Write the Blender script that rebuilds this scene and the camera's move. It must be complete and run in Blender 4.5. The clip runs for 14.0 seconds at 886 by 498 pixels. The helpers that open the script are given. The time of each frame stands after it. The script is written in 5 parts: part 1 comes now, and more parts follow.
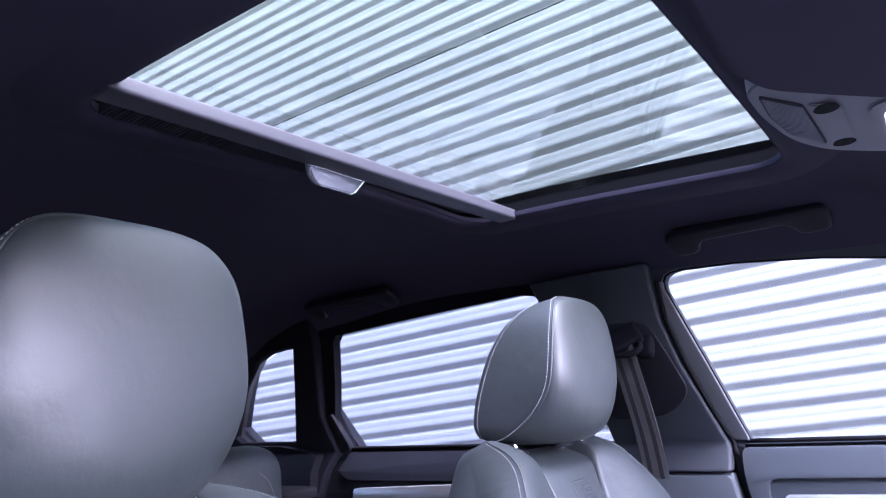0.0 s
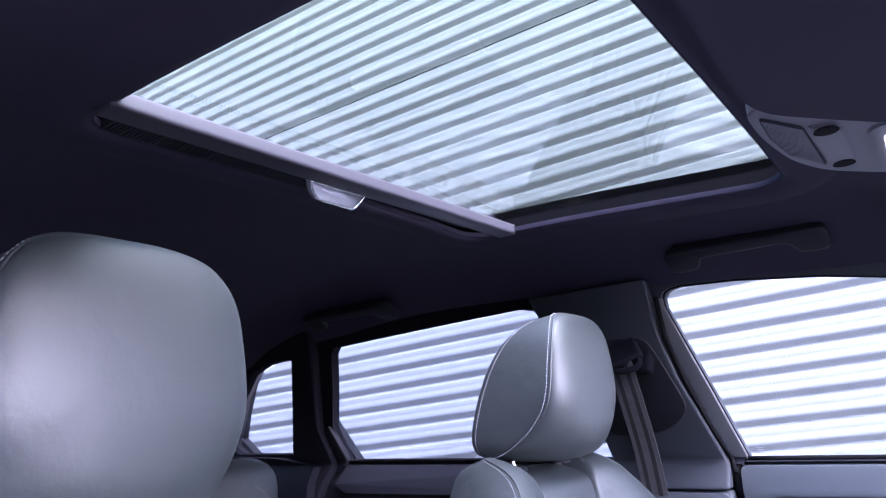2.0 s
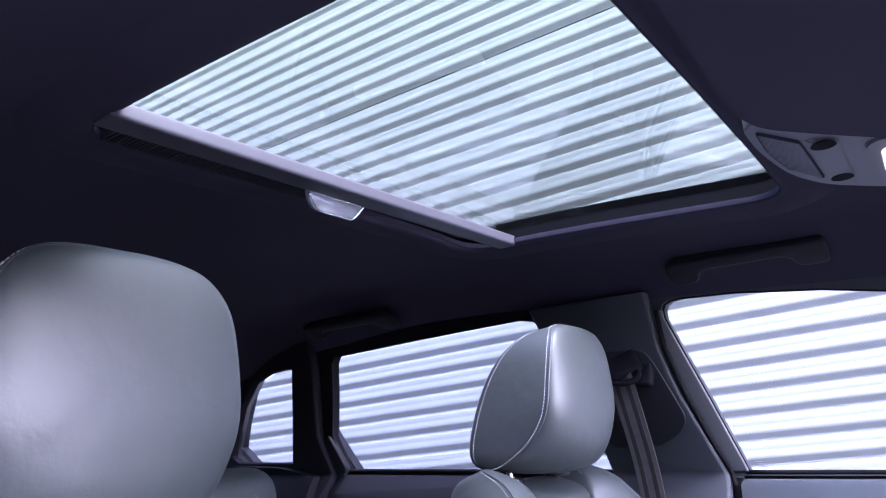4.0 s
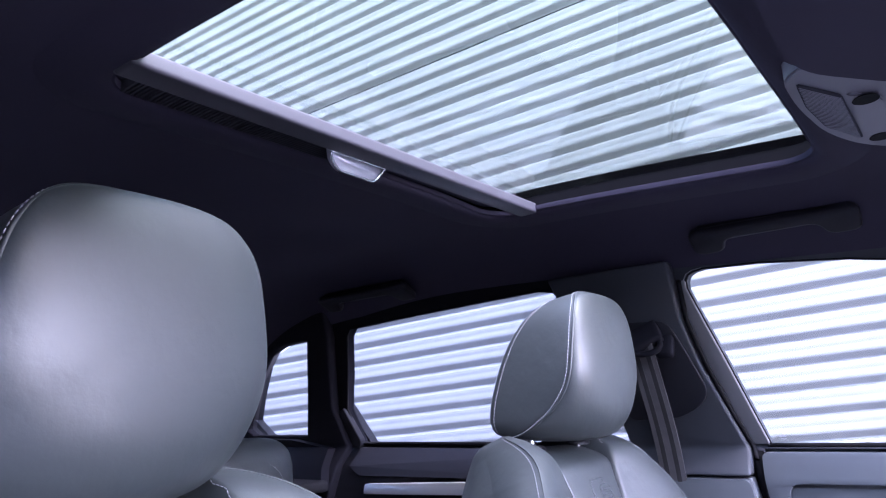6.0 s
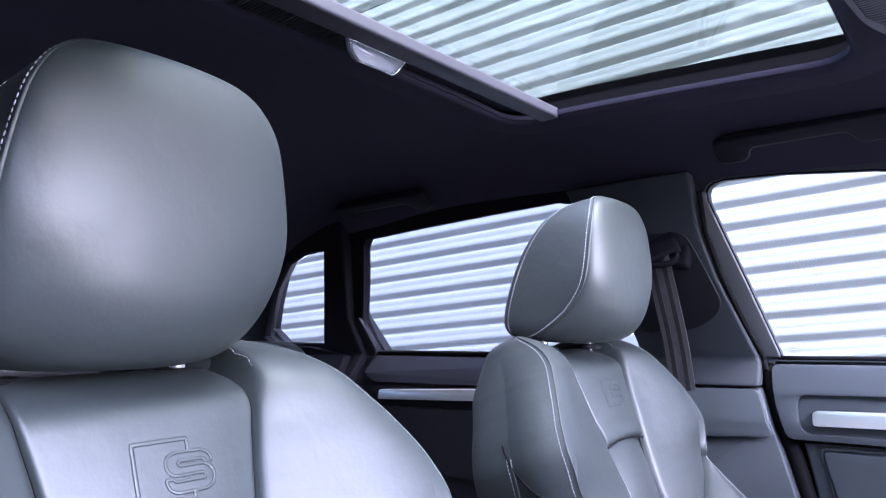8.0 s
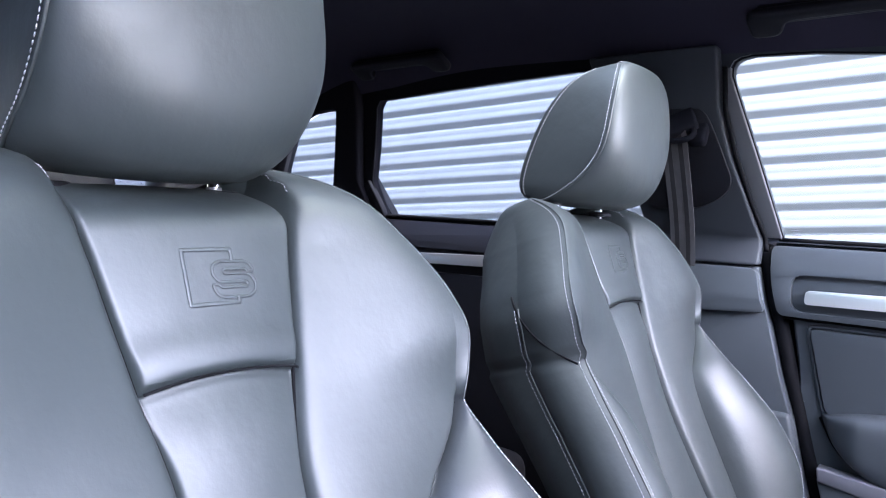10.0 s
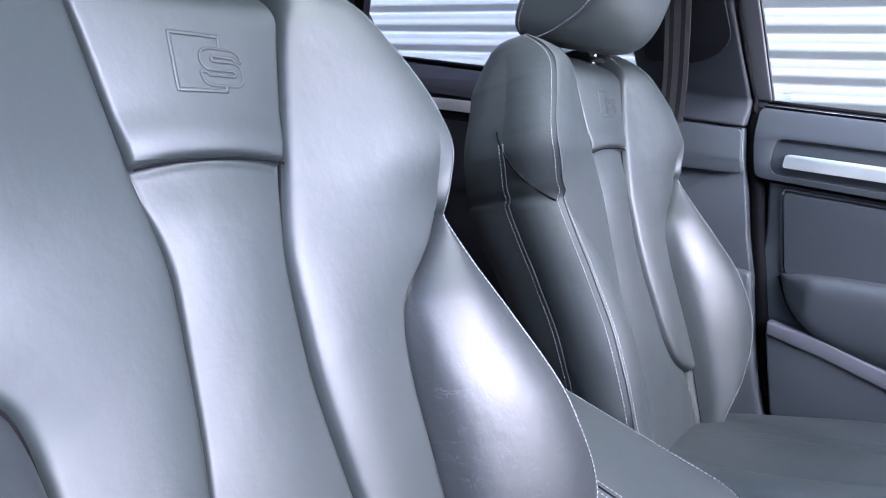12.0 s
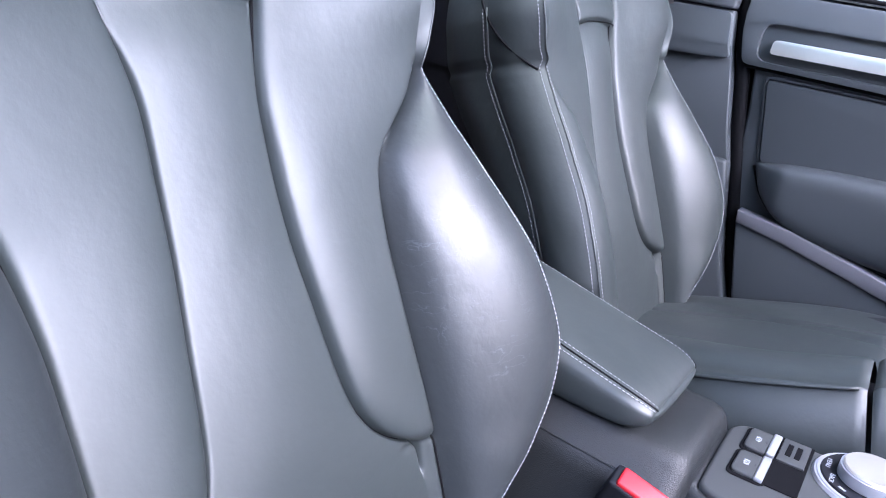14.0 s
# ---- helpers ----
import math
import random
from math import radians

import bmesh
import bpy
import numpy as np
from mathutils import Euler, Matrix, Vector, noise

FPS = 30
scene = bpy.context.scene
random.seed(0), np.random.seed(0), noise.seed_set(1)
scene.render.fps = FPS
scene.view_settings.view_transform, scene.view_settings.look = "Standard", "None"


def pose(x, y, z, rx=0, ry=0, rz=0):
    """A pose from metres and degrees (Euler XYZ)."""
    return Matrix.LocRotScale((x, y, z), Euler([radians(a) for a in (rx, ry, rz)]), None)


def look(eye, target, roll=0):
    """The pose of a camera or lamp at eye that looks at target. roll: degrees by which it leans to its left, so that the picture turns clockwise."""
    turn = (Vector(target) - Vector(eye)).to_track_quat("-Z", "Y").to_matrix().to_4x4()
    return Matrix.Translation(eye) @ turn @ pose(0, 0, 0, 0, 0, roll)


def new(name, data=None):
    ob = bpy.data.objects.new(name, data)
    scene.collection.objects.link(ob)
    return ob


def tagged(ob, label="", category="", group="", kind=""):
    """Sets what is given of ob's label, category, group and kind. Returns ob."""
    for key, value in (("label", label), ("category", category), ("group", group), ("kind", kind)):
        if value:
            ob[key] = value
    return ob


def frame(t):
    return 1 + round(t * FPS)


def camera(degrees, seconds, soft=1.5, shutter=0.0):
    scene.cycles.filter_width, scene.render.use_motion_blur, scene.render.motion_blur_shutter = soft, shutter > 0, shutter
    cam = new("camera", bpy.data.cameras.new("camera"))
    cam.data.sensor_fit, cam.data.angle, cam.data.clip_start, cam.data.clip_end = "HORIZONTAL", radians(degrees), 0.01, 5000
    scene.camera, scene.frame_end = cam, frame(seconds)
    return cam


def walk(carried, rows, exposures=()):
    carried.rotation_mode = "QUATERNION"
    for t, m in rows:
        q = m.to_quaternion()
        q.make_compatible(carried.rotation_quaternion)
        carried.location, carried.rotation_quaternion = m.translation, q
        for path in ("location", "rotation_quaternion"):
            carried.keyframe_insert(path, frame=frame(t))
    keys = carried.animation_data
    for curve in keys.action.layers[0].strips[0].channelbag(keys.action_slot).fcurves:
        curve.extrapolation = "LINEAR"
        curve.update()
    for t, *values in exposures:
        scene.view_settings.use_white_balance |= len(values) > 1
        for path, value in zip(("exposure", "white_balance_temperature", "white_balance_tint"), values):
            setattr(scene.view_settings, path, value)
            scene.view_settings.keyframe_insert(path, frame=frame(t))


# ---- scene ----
cam = camera(66.0, 14.0, soft=1.15)
PATH = [
    (0, (-0.601, -0.001, 1.021), (0.971, 1.155, 1.459), -4.1),
    (0.5, (-0.602, -0.007, 1.025), (0.969, 1.149, 1.467), -3.9),
    (1, (-0.605, -0.007, 1.027), (0.968, 1.145, 1.474), -3.7),
    (1.5, (-0.606, -0.003, 1.031), (0.967, 1.146, 1.483), -3.6),
    (2, (-0.603, -0.002, 1.03), (0.967, 1.147, 1.494), -3.6),
    (2.5, (-0.598, -0.009, 1.029), (0.967, 1.141, 1.506), -3.5),
    (3, (-0.6, -0.011, 1.035), (0.964, 1.137, 1.519), -3.5),
    (5.3, (-0.6, 0.005, 1.025), (0.95, 1.169, 1.518), -2.6),
    (5.5, (-0.602, 0.009, 1.024), (0.951, 1.177, 1.499), -2.8),
    (6, (-0.594, 0.018, 1.011), (0.955, 1.203, 1.454), -2.6),
    (6.5, (-0.589, 0.022, 1.004), (0.958, 1.225, 1.403), -2.3),
    (7, (-0.584, 0.025, 0.992), (0.962, 1.245, 1.342), -2.0),
    (7.5, (-0.586, 0.031, 0.983), (0.96, 1.264, 1.281), -1.6),
    (8, (-0.589, 0.028, 0.974), (0.957, 1.276, 1.209), -1.0),
    (8.2, (-0.591, 0.035, 0.97), (0.961, 1.28, 1.18), -0.9),
    (10.3, (-0.617, 0.038, 0.933), (0.941, 1.281, 0.764), 3.1),
    (10.5, (-0.617, 0.037, 0.928), (0.942, 1.273, 0.725), 3.4),
    (11, (-0.616, 0.037, 0.92), (0.944, 1.25, 0.612), 4.5),
    (11.5, (-0.623, 0.032, 0.913), (0.937, 1.214, 0.504), 5.7),
    (12, (-0.628, 0.026, 0.903), (0.93, 1.171, 0.392), 6.9),
    (12.5, (-0.629, 0.022, 0.895), (0.926, 1.127, 0.294), 7.9),
    (13, (-0.629, 0.017, 0.883), (0.921, 1.082, 0.202), 8.9),
    (13.5, (-0.631, 0.013, 0.874), (0.911, 1.044, 0.126), 9.6),
    (14, (-0.632, 0.012, 0.872), (0.907, 1.016, 0.082), 10.1),
]
walk(cam, [(t, look(eye, target, roll)) for t, eye, target, roll in PATH], [(0.0, 3.75, 5610, 37), (5.5, 3.77, 5610, 37), (8.2, 3.82, 5720, 27), (10.3, 3.74, 5870, 21), (14.0, 3.75, 5920, 22)])

from mathutils.geometry import tessellate_polygon

# ---- light ----
world = bpy.data.worlds.new("overcast_sky")
scene.world = world
world.use_nodes = True
wn = world.node_tree.nodes
sky = wn.new("ShaderNodeTexSky")
sky.sky_type = "NISHITA"
sky.sun_disc = False
sky.sun_elevation, sky.sun_rotation = radians(44), radians(190)
sky.air_density, sky.dust_density = 1.0, 1.0
wn["Background"].inputs["Strength"].default_value = 0.18
world.node_tree.links.new(sky.outputs["Color"], wn["Background"].inputs["Color"])
sun_data = bpy.data.lights.new("sun", "SUN")
sun_data.energy, sun_data.angle, sun_data.color = 2.25, radians(90), (1.0, 0.985, 0.985)
sun = new("sun", sun_data)
sun.matrix_world = look((-0.8, -4.5, 4.5), (0, 0, 0))


# ---- materials ----
def material(name, base, rough=0.5, metal=0.0, spec=0.5, grain=0.0, grain_size=400.0, stain=0.0, stain_size=9.0, rough_var=0.0, coat=0.0, bump_dist=0.001, voronoi=False):
    """A surface with fine relief and with soft uneven patches in colour and gloss."""
    m = bpy.data.materials.new(name)
    m.use_nodes = True
    n, link = m.node_tree.nodes, m.node_tree.links.new
    b = n["Principled BSDF"]
    b.inputs["Base Color"].default_value = (*base, 1)
    b.inputs["Roughness"].default_value = rough
    b.inputs["Metallic"].default_value = metal
    b.inputs["Specular IOR Level"].default_value = spec
    b.inputs["Coat Weight"].default_value = coat
    co = n.new("ShaderNodeTexCoord")
    if stain or rough_var:
        t = n.new("ShaderNodeTexNoise")
        t.inputs["Scale"].default_value, t.inputs["Detail"].default_value = stain_size, 5
        link(co.outputs["Object"], t.inputs["Vector"])
        if stain:
            mix = n.new("ShaderNodeMix")
            mix.data_type = "RGBA"
            mix.inputs["A"].default_value = (*[c * (1 - stain) for c in base], 1)
            mix.inputs["B"].default_value = (*[min(1, c * (1 + stain)) for c in base], 1)
            link(t.outputs["Fac"], mix.inputs["Factor"])
            link(mix.outputs["Result"], b.inputs["Base Color"])
        if rough_var:
            r = n.new("ShaderNodeMapRange")
            r.interpolation_type = "SMOOTHERSTEP"
            r.inputs["From Min"].default_value, r.inputs["From Max"].default_value = 0.15, 0.85
            r.inputs["To Min"].default_value, r.inputs["To Max"].default_value = rough - rough_var, rough + rough_var
            link(t.outputs["Fac"], r.inputs["Value"])
            link(r.outputs["Result"], b.inputs["Roughness"])
    if grain:
        if voronoi:
            g = n.new("ShaderNodeTexVoronoi")
            g.feature = "DISTANCE_TO_EDGE"
            out = g.outputs["Distance"]
        else:
            g = n.new("ShaderNodeTexNoise")
            g.inputs["Detail"].default_value = 3
            out = g.outputs["Fac"]
        g.inputs["Scale"].default_value = grain_size
        link(co.outputs["Object"], g.inputs["Vector"])
        bump = n.new("ShaderNodeBump")
        bump.inputs["Strength"].default_value, bump.inputs["Distance"].default_value = grain, bump_dist
        link(out, bump.inputs["Height"])
        link(bump.outputs["Normal"], b.inputs["Normal"])
    return m


def glass(name, tint, gloss_rough=0.0, reflect=0.035):
    m = bpy.data.materials.new(name)
    m.use_nodes = True
    n, link = m.node_tree.nodes, m.node_tree.links.new
    n.remove(n["Principled BSDF"])
    clear, gloss, mix, facing = n.new("ShaderNodeBsdfTransparent"), n.new("ShaderNodeBsdfGlossy"), n.new("ShaderNodeMixShader"), n.new("ShaderNodeLayerWeight")
    power, ramp = n.new("ShaderNodeMath"), n.new("ShaderNodeMapRange")
    clear.inputs["Color"].default_value = (*tint, 1)
    gloss.inputs["Roughness"].default_value = gloss_rough
    facing.inputs["Blend"].default_value = 0.5
    power.operation = "POWER"
    power.inputs[1].default_value = 4.0
    ramp.inputs["To Min"].default_value, ramp.inputs["To Max"].default_value = reflect, 0.95
    link(facing.outputs["Facing"], power.inputs[0])
    link(power.outputs["Value"], ramp.inputs["Value"])
    link(ramp.outputs["Result"], mix.inputs["Fac"])
    link(clear.outputs["BSDF"], mix.inputs[1])
    link(gloss.outputs["BSDF"], mix.inputs[2])
    link(mix.outputs["Shader"], n["Material Output"].inputs["Surface"])
    return m


def leather(name, base, rough, worn=False):
    """Smooth hide: fine pores, soft wrinkles, and gloss that wanders with wear."""
    m = material(name, base, rough, 0, 0.82, 0.05, 700, 0.10, 7, 0.035, bump_dist=0.0004)
    n, link = m.node_tree.nodes, m.node_tree.links.new
    b, co = n["Principled BSDF"], n.new("ShaderNodeTexCoord")
    fine = [x for x in n if x.type == "BUMP"][0]
    wave, mild = n.new("ShaderNodeTexNoise"), n.new("ShaderNodeTexNoise")
    stretch = n.new("ShaderNodeMapping")
    stretch.inputs["Scale"].default_value = (0.9, 0.9, 0.8)
    link(co.outputs["Object"], stretch.inputs["Vector"])
    wave.inputs["Scale"].default_value, wave.inputs["Detail"].default_value, wave.inputs["Distortion"].default_value = 62, 5, 0.0
    mild.inputs["Scale"].default_value, mild.inputs["Detail"].default_value = 13, 2
    link(stretch.outputs["Vector"], wave.inputs["Vector"])
    link(co.outputs["Object"], mild.inputs["Vector"])
    b1_, b2_ = n.new("ShaderNodeBump"), n.new("ShaderNodeBump")
    b1_.inputs["Strength"].default_value, b1_.inputs["Distance"].default_value = 0.42 if worn else 0.27, 0.0022
    b2_.inputs["Strength"].default_value, b2_.inputs["Distance"].default_value = 0.15, 0.010
    link(mild.outputs["Fac"], b2_.inputs["Height"])
    link(wave.outputs["Fac"], b1_.inputs["Height"])
    link(b2_.outputs["Normal"], b1_.inputs["Normal"])
    link(b1_.outputs["Normal"], fine.inputs["Normal"])
    if worn:
        # scuffed and finely cracked where people slide over it
        patches, cracks, bend, add = n.new("ShaderNodeTexNoise"), n.new("ShaderNodeTexNoise"), n.new("ShaderNodeTexNoise"), n.new("ShaderNodeMixRGB")
        patches.inputs["Scale"].default_value, patches.inputs["Detail"].default_value = 13, 4
        bend.inputs["Scale"].default_value, bend.inputs["Detail"].default_value = 22, 3
        add.blend_type, add.inputs["Fac"].default_value = "ADD", 0.06
        cracks.inputs["Scale"].default_value, cracks.inputs["Detail"].default_value = 34, 3.0
        squeeze = n.new("ShaderNodeMapping")
        squeeze.inputs["Scale"].default_value = (0.5, 0.5, 2.2)
        squeeze.inputs["Rotation"].default_value = (0.5, 0.4, 0)
        link(co.outputs["Object"], squeeze.inputs["Vector"])
        link(co.outputs["Object"], patches.inputs["Vector"])
        link(co.outputs["Object"], bend.inputs["Vector"])
        link(squeeze.outputs["Vector"], add.inputs["Color1"])
        link(bend.outputs["Color"], add.inputs["Color2"])
        link(add.outputs["Color"], cracks.inputs["Vector"])
        line, where, both = n.new("ShaderNodeMapRange"), n.new("ShaderNodeMapRange"), n.new("ShaderNodeMath")
        for r, vals in ((line, (0.0, 0.009, 1.0, 0.0)), (where, (0.52, 0.66, 0.0, 1.0))):
            for key, val in zip(("From Min", "From Max", "To Min", "To Max"), vals):
                r.inputs[key].default_value = val
        centre, size = n.new("ShaderNodeMath"), n.new("ShaderNodeMath")
        centre.operation, size.operation = "SUBTRACT", "ABSOLUTE"
        centre.inputs[1].default_value = 0.5
        link(cracks.outputs["Fac"], centre.inputs[0])
        link(centre.outputs["Value"], size.inputs[0])
        link(size.outputs["Value"], line.inputs["Value"])
        link(patches.outputs["Fac"], where.inputs["Value"])
        both.operation = "MULTIPLY"
        link(line.outputs["Result"], both.inputs[0])
        link(where.outputs["Result"], both.inputs[1])
        mix = n.new("ShaderNodeMix")
        mix.data_type = "RGBA"
        old = b.inputs["Base Color"].links[0].from_socket
        link(old, mix.inputs["A"])
        mix.inputs["B"].default_value = (*[c * 3.2 for c in base], 1)
        link(both.outputs["Value"], mix.inputs["Factor"])
        link(mix.outputs["Result"], b.inputs["Base Color"])
        b3_ = n.new("ShaderNodeBump")
        b3_.invert = True
        b3_.inputs["Strength"].default_value, b3_.inputs["Distance"].default_value = 0.15, 0.0008
        link(both.outputs["Value"], b3_.inputs["Height"])
        link(b1_.outputs["Normal"], b3_.inputs["Normal"])
        link(b3_.outputs["Normal"], fine.inputs["Normal"])
    return m


LEATHER = leather("dark_grey_leather", (0.0210, 0.0275, 0.0280), 0.50)
LEATHER_WORN = leather("worn_grey_leather", (0.0180, 0.0224, 0.0245), 0.48, True)
LEATHER_BLACK = leather("black_leather", (0.010, 0.010, 0.013), 0.5)
# near-black cords in the seams, with the grooves' shade as their colour
SEAM = material("seam_groove_shade", (0.006, 0.006, 0.007), 0.9, 0, 0.08)
THREAD = material("white_thread", (0.38, 0.38, 0.41), 0.7, grain=0.3, grain_size=900)
HEADLINER = material("black_woven_headliner", (0.034, 0.030, 0.047), 0.9, 0, 0.25, 0.25, 1500, 0.15, 5)
TRIM = material("black_grained_plastic", (0.052, 0.060, 0.066), 0.42, 0, 0.45, 0.35, 700, 0.12, 6, 0.05, voronoi=True, bump_dist=0.0006)
HIDE = material("black_grained_leatherette", (0.016, 0.0178, 0.0188), 0.40, 0, 0.5, 0.6, 560, 0.12, 8, 0.05, voronoi=True, bump_dist=0.0009)
# plain black parts, and the rear door's trim with its shade in the colour
TRIM_DARK = material("black_and_shaded_plastic", (0.010, 0.0105, 0.014), 0.52, 0, 0.3, 0.1, 1200, 0.12, 6)
# black belt guide, and a shaded copy of the pillar trim for the rear
PILLAR_DARK = material("black_and_shaded_pillar_trim", (0.008, 0.008, 0.011), 0.8, 0, 0.06, 0.15, 1100, 0.12, 5, 0.04)
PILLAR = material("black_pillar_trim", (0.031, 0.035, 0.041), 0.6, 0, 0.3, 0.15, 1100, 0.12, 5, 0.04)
HANDLE = material("black_handle_plastic", (0.010, 0.010, 0.014), 0.55, 0, 0.25, 0.15, 1100, 0.12, 5, 0.04)
STRIP_GREY = material("satin_grey_strip", (0.12, 0.122, 0.135), 0.4, 0, 0.5, 0.1, 900, 0.1, 9, 0.04)
FRAME_GREY = material("lit_window_frame_grey", (0.13, 0.135, 0.14), 0.5, 0, 0.4, 0.2, 900, 0.1, 6, 0.04)
RUBBER = material("black_rubber_seal", (0.004, 0.004, 0.005), 0.8, 0, 0.12, 0.1, 600, 0.1, 9)
ALU = material("brushed_aluminium", (0.90, 0.86, 0.79), 0.42, 1.0, 0.5, 0.05, 900, 0.05, 12, 0.05)
CHROME = material("polished_chrome", (0.92, 0.92, 0.93), 0.06, 1.0)
SILVER = material("satin_silver_plastic", (0.55, 0.56, 0.6), 0.32, 0.6, 0.5, 0.05, 700, 0.05, 10)
BLIND = material("grey_blind_bar", (0.042, 0.041, 0.049), 0.45, 0, 0.4, 0.1, 900, 0.1, 6)
WEBBING = material("black_belt_webbing", (0.085, 0.082, 0.084), 0.75, 0, 0.3, 0.4, 700, 0.2, 60)
WEBBING_DARK = material("black_belt_stripe", (0.028, 0.027, 0.028), 0.8, 0, 0.3, 0.4, 700, 0.2, 60)
PLATE = material("dark_matt_plate", (0.052, 0.055, 0.056), 0.46, 0, 0.4, 0.08, 1500, 0.08, 12, 0.04)
# black well lining, darkened further so its shade is in the colour
WELL = material("black_shaded_well", (0.0015, 0.0015, 0.002), 1.0, 0, 0.02)
RED = material("red_button_plastic", (0.62, 0.02, 0.03), 0.38, 0, 0.5, 0.05, 500, 0.05, 20)
CLADDING = material("white_ribbed_steel_cladding", (0.264, 0.269, 0.262), 0.55, 0, 0.3, 0.05, 60, 0.05, 1.2, 0.05)
LIGHT_BLOCK = material("light_block_wall", (0.12, 0.117, 0.124), 0.9, 0, 0.2, 0.4, 60, 0.2, 1.5)
SCREW = material("grey_screw_head", (0.3, 0.31, 0.33), 0.5, 0.5)
ASPHALT = material("grey_asphalt_yard", (0.10, 0.098, 0.10), 0.9, 0, 0.3, 0.5, 120, 0.25, 2)
CARPET = material("black_carpet", (0.015, 0.015, 0.017), 0.95, 0, 0.1, 0.5, 900, 0.2, 20)
PAINT = material("black_metallic_car_paint", (0.012, 0.012, 0.015), 0.35, 0.2, 0.4, 0.0, 1, 0.05, 3, coat=0.3)
GLASS_FRONT = glass("clear_side_glass", (0.86, 0.88, 0.86))
GLASS_REAR = glass("tinted_rear_glass", (0.70, 0.73, 0.75))
GLASS_ROOF = glass("tinted_roof_glass", (0.69, 0.735, 0.655))
LENS = material("shaded_ribbed_lens", (0.030, 0.030, 0.040), 0.7, 0, 0.1)
OVERHEAD = material("grey_overhead_plastic", (0.13, 0.127, 0.15), 0.5, 0, 0.4, 0.15, 1000, 0.1, 8, 0.04)
ICON = material("pale_icon_print", (0.42, 0.44, 0.46), 0.5)
LAMP_WHITE = material("white_lamp_lens", (0.8, 0.8, 0.84), 0.3)
LAMP_WHITE.node_tree.nodes["Principled BSDF"].inputs["Emission Color"].default_value = (1.0, 0.97, 0.95, 1)
LAMP_WHITE.node_tree.nodes["Principled BSDF"].inputs["Emission Strength"].default_value = 0.10


# ---- shapes ----
def part(name, bm, mat, parent=None, label="", smooth=True):
    data = bpy.data.meshes.new(name)
    bmesh.ops.recalc_face_normals(bm, faces=bm.faces[:])
    bm.to_mesh(data)
    bm.free()
    return _finish(name, data, mat, parent, label, smooth)


def _finish(name, data, mat, parent=None, label="", smooth=True):
    data.materials.append(mat)
    if smooth:
        data.polygons.foreach_set("use_smooth", [True] * len(data.polygons))
    ob = new(name, data)
    if parent:
        ob.parent = parent
    if label:
        tagged(ob, label)
    return ob


def sharp(ob, degrees=38):
    ob.data.set_sharp_from_angle(angle=radians(degrees))
    return ob


def thing(name, label, category, at=(0, 0, 0), group="", kind=""):
    ob = new(name)
    ob.location = at
    return tagged(ob, label, category, group, kind)


def from_arrays(name, verts, faces, mat, parent=None, label="", smooth=True):
    data = bpy.data.meshes.new(name)
    data.from_pydata([tuple(v) for v in verts], [], [tuple(f) for f in faces])
    data.validate()
    data.update()
    return _finish(name, data, mat, parent, label, smooth)


def box(bm, lo, hi, bevel=0.004, segs=2, taper=None):
    """A rounded box between two corners, added to bm."""
    made = bmesh.ops.create_cube(bm, size=1)["verts"]
    for v in made:
        v.co = Vector([lo[i] + (v.co[i] + 0.5) * (hi[i] - lo[i]) for i in range(3)])
    if bevel:
        edges = list({e for v in made for e in v.link_edges})
        bmesh.ops.bevel(bm, geom=edges, offset=bevel, segments=segs, profile=0.6, affect="EDGES", clamp_overlap=True)
    return bm


def smooth_line(points, n=60):
    """A smooth curve through some points, evenly spaced."""
    p = np.array(points, float)
    k = np.r_[0, np.cumsum(np.linalg.norm(np.diff(p, axis=0), axis=1))]
    fine = np.linspace(0, k[-1], n * 4)
    m = np.gradient(p, k, axis=0) if len(p) > 2 else np.repeat((p[1:] - p[:1]) / k[-1], len(p), 0)
    i = np.clip(np.searchsorted(k, fine, side="right") - 1, 0, len(k) - 2)
    h = (k[i + 1] - k[i])[:, None]
    s = ((fine - k[i]) / h[:, 0])[:, None]
    c = (2 * s**3 - 3 * s**2 + 1) * p[i] + (s**3 - 2 * s**2 + s) * h * m[i] + (-2 * s**3 + 3 * s**2) * p[i + 1] + (s**3 - s**2) * h * m[i + 1]
    d = np.r_[0, np.cumsum(np.linalg.norm(np.diff(c, axis=0), axis=1))]
    want = np.linspace(0, d[-1], n)
    return np.stack([np.interp(want, d, c[:, a]) for a in range(3)], 1)


def tube(name, line, radius, mat, parent=None, label="", sides=8, flat=1.0, up=(0, 0, 1)):
    """A round or flattened cord along a line of points."""
    line = np.asarray(line, float)
    tang = np.gradient(line, axis=0)
    tang /= np.linalg.norm(tang, axis=1)[:, None] + 1e-12
    a = np.cross(tang, np.array(up, float))
    a /= np.linalg.norm(a, axis=1)[:, None] + 1e-9
    b = np.cross(tang, a)
    rad = np.broadcast_to(radius, len(line))[:, None]
    ring = [line + rad * (math.cos(q) * a + math.sin(q) * flat * b) for q in np.linspace(0, 2 * math.pi, sides, endpoint=False)]
    verts = np.stack(ring, 1).reshape(-1, 3)
    faces = [(i * sides + j, i * sides + (j + 1) % sides, (i + 1) * sides + (j + 1) % sides, (i + 1) * sides + j) for i in range(len(line) - 1) for j in range(sides)]
    faces += [tuple(range(sides))[::-1], tuple(range((len(line) - 1) * sides, len(line) * sides))]
    return from_arrays(name, verts, faces, mat, parent, label)


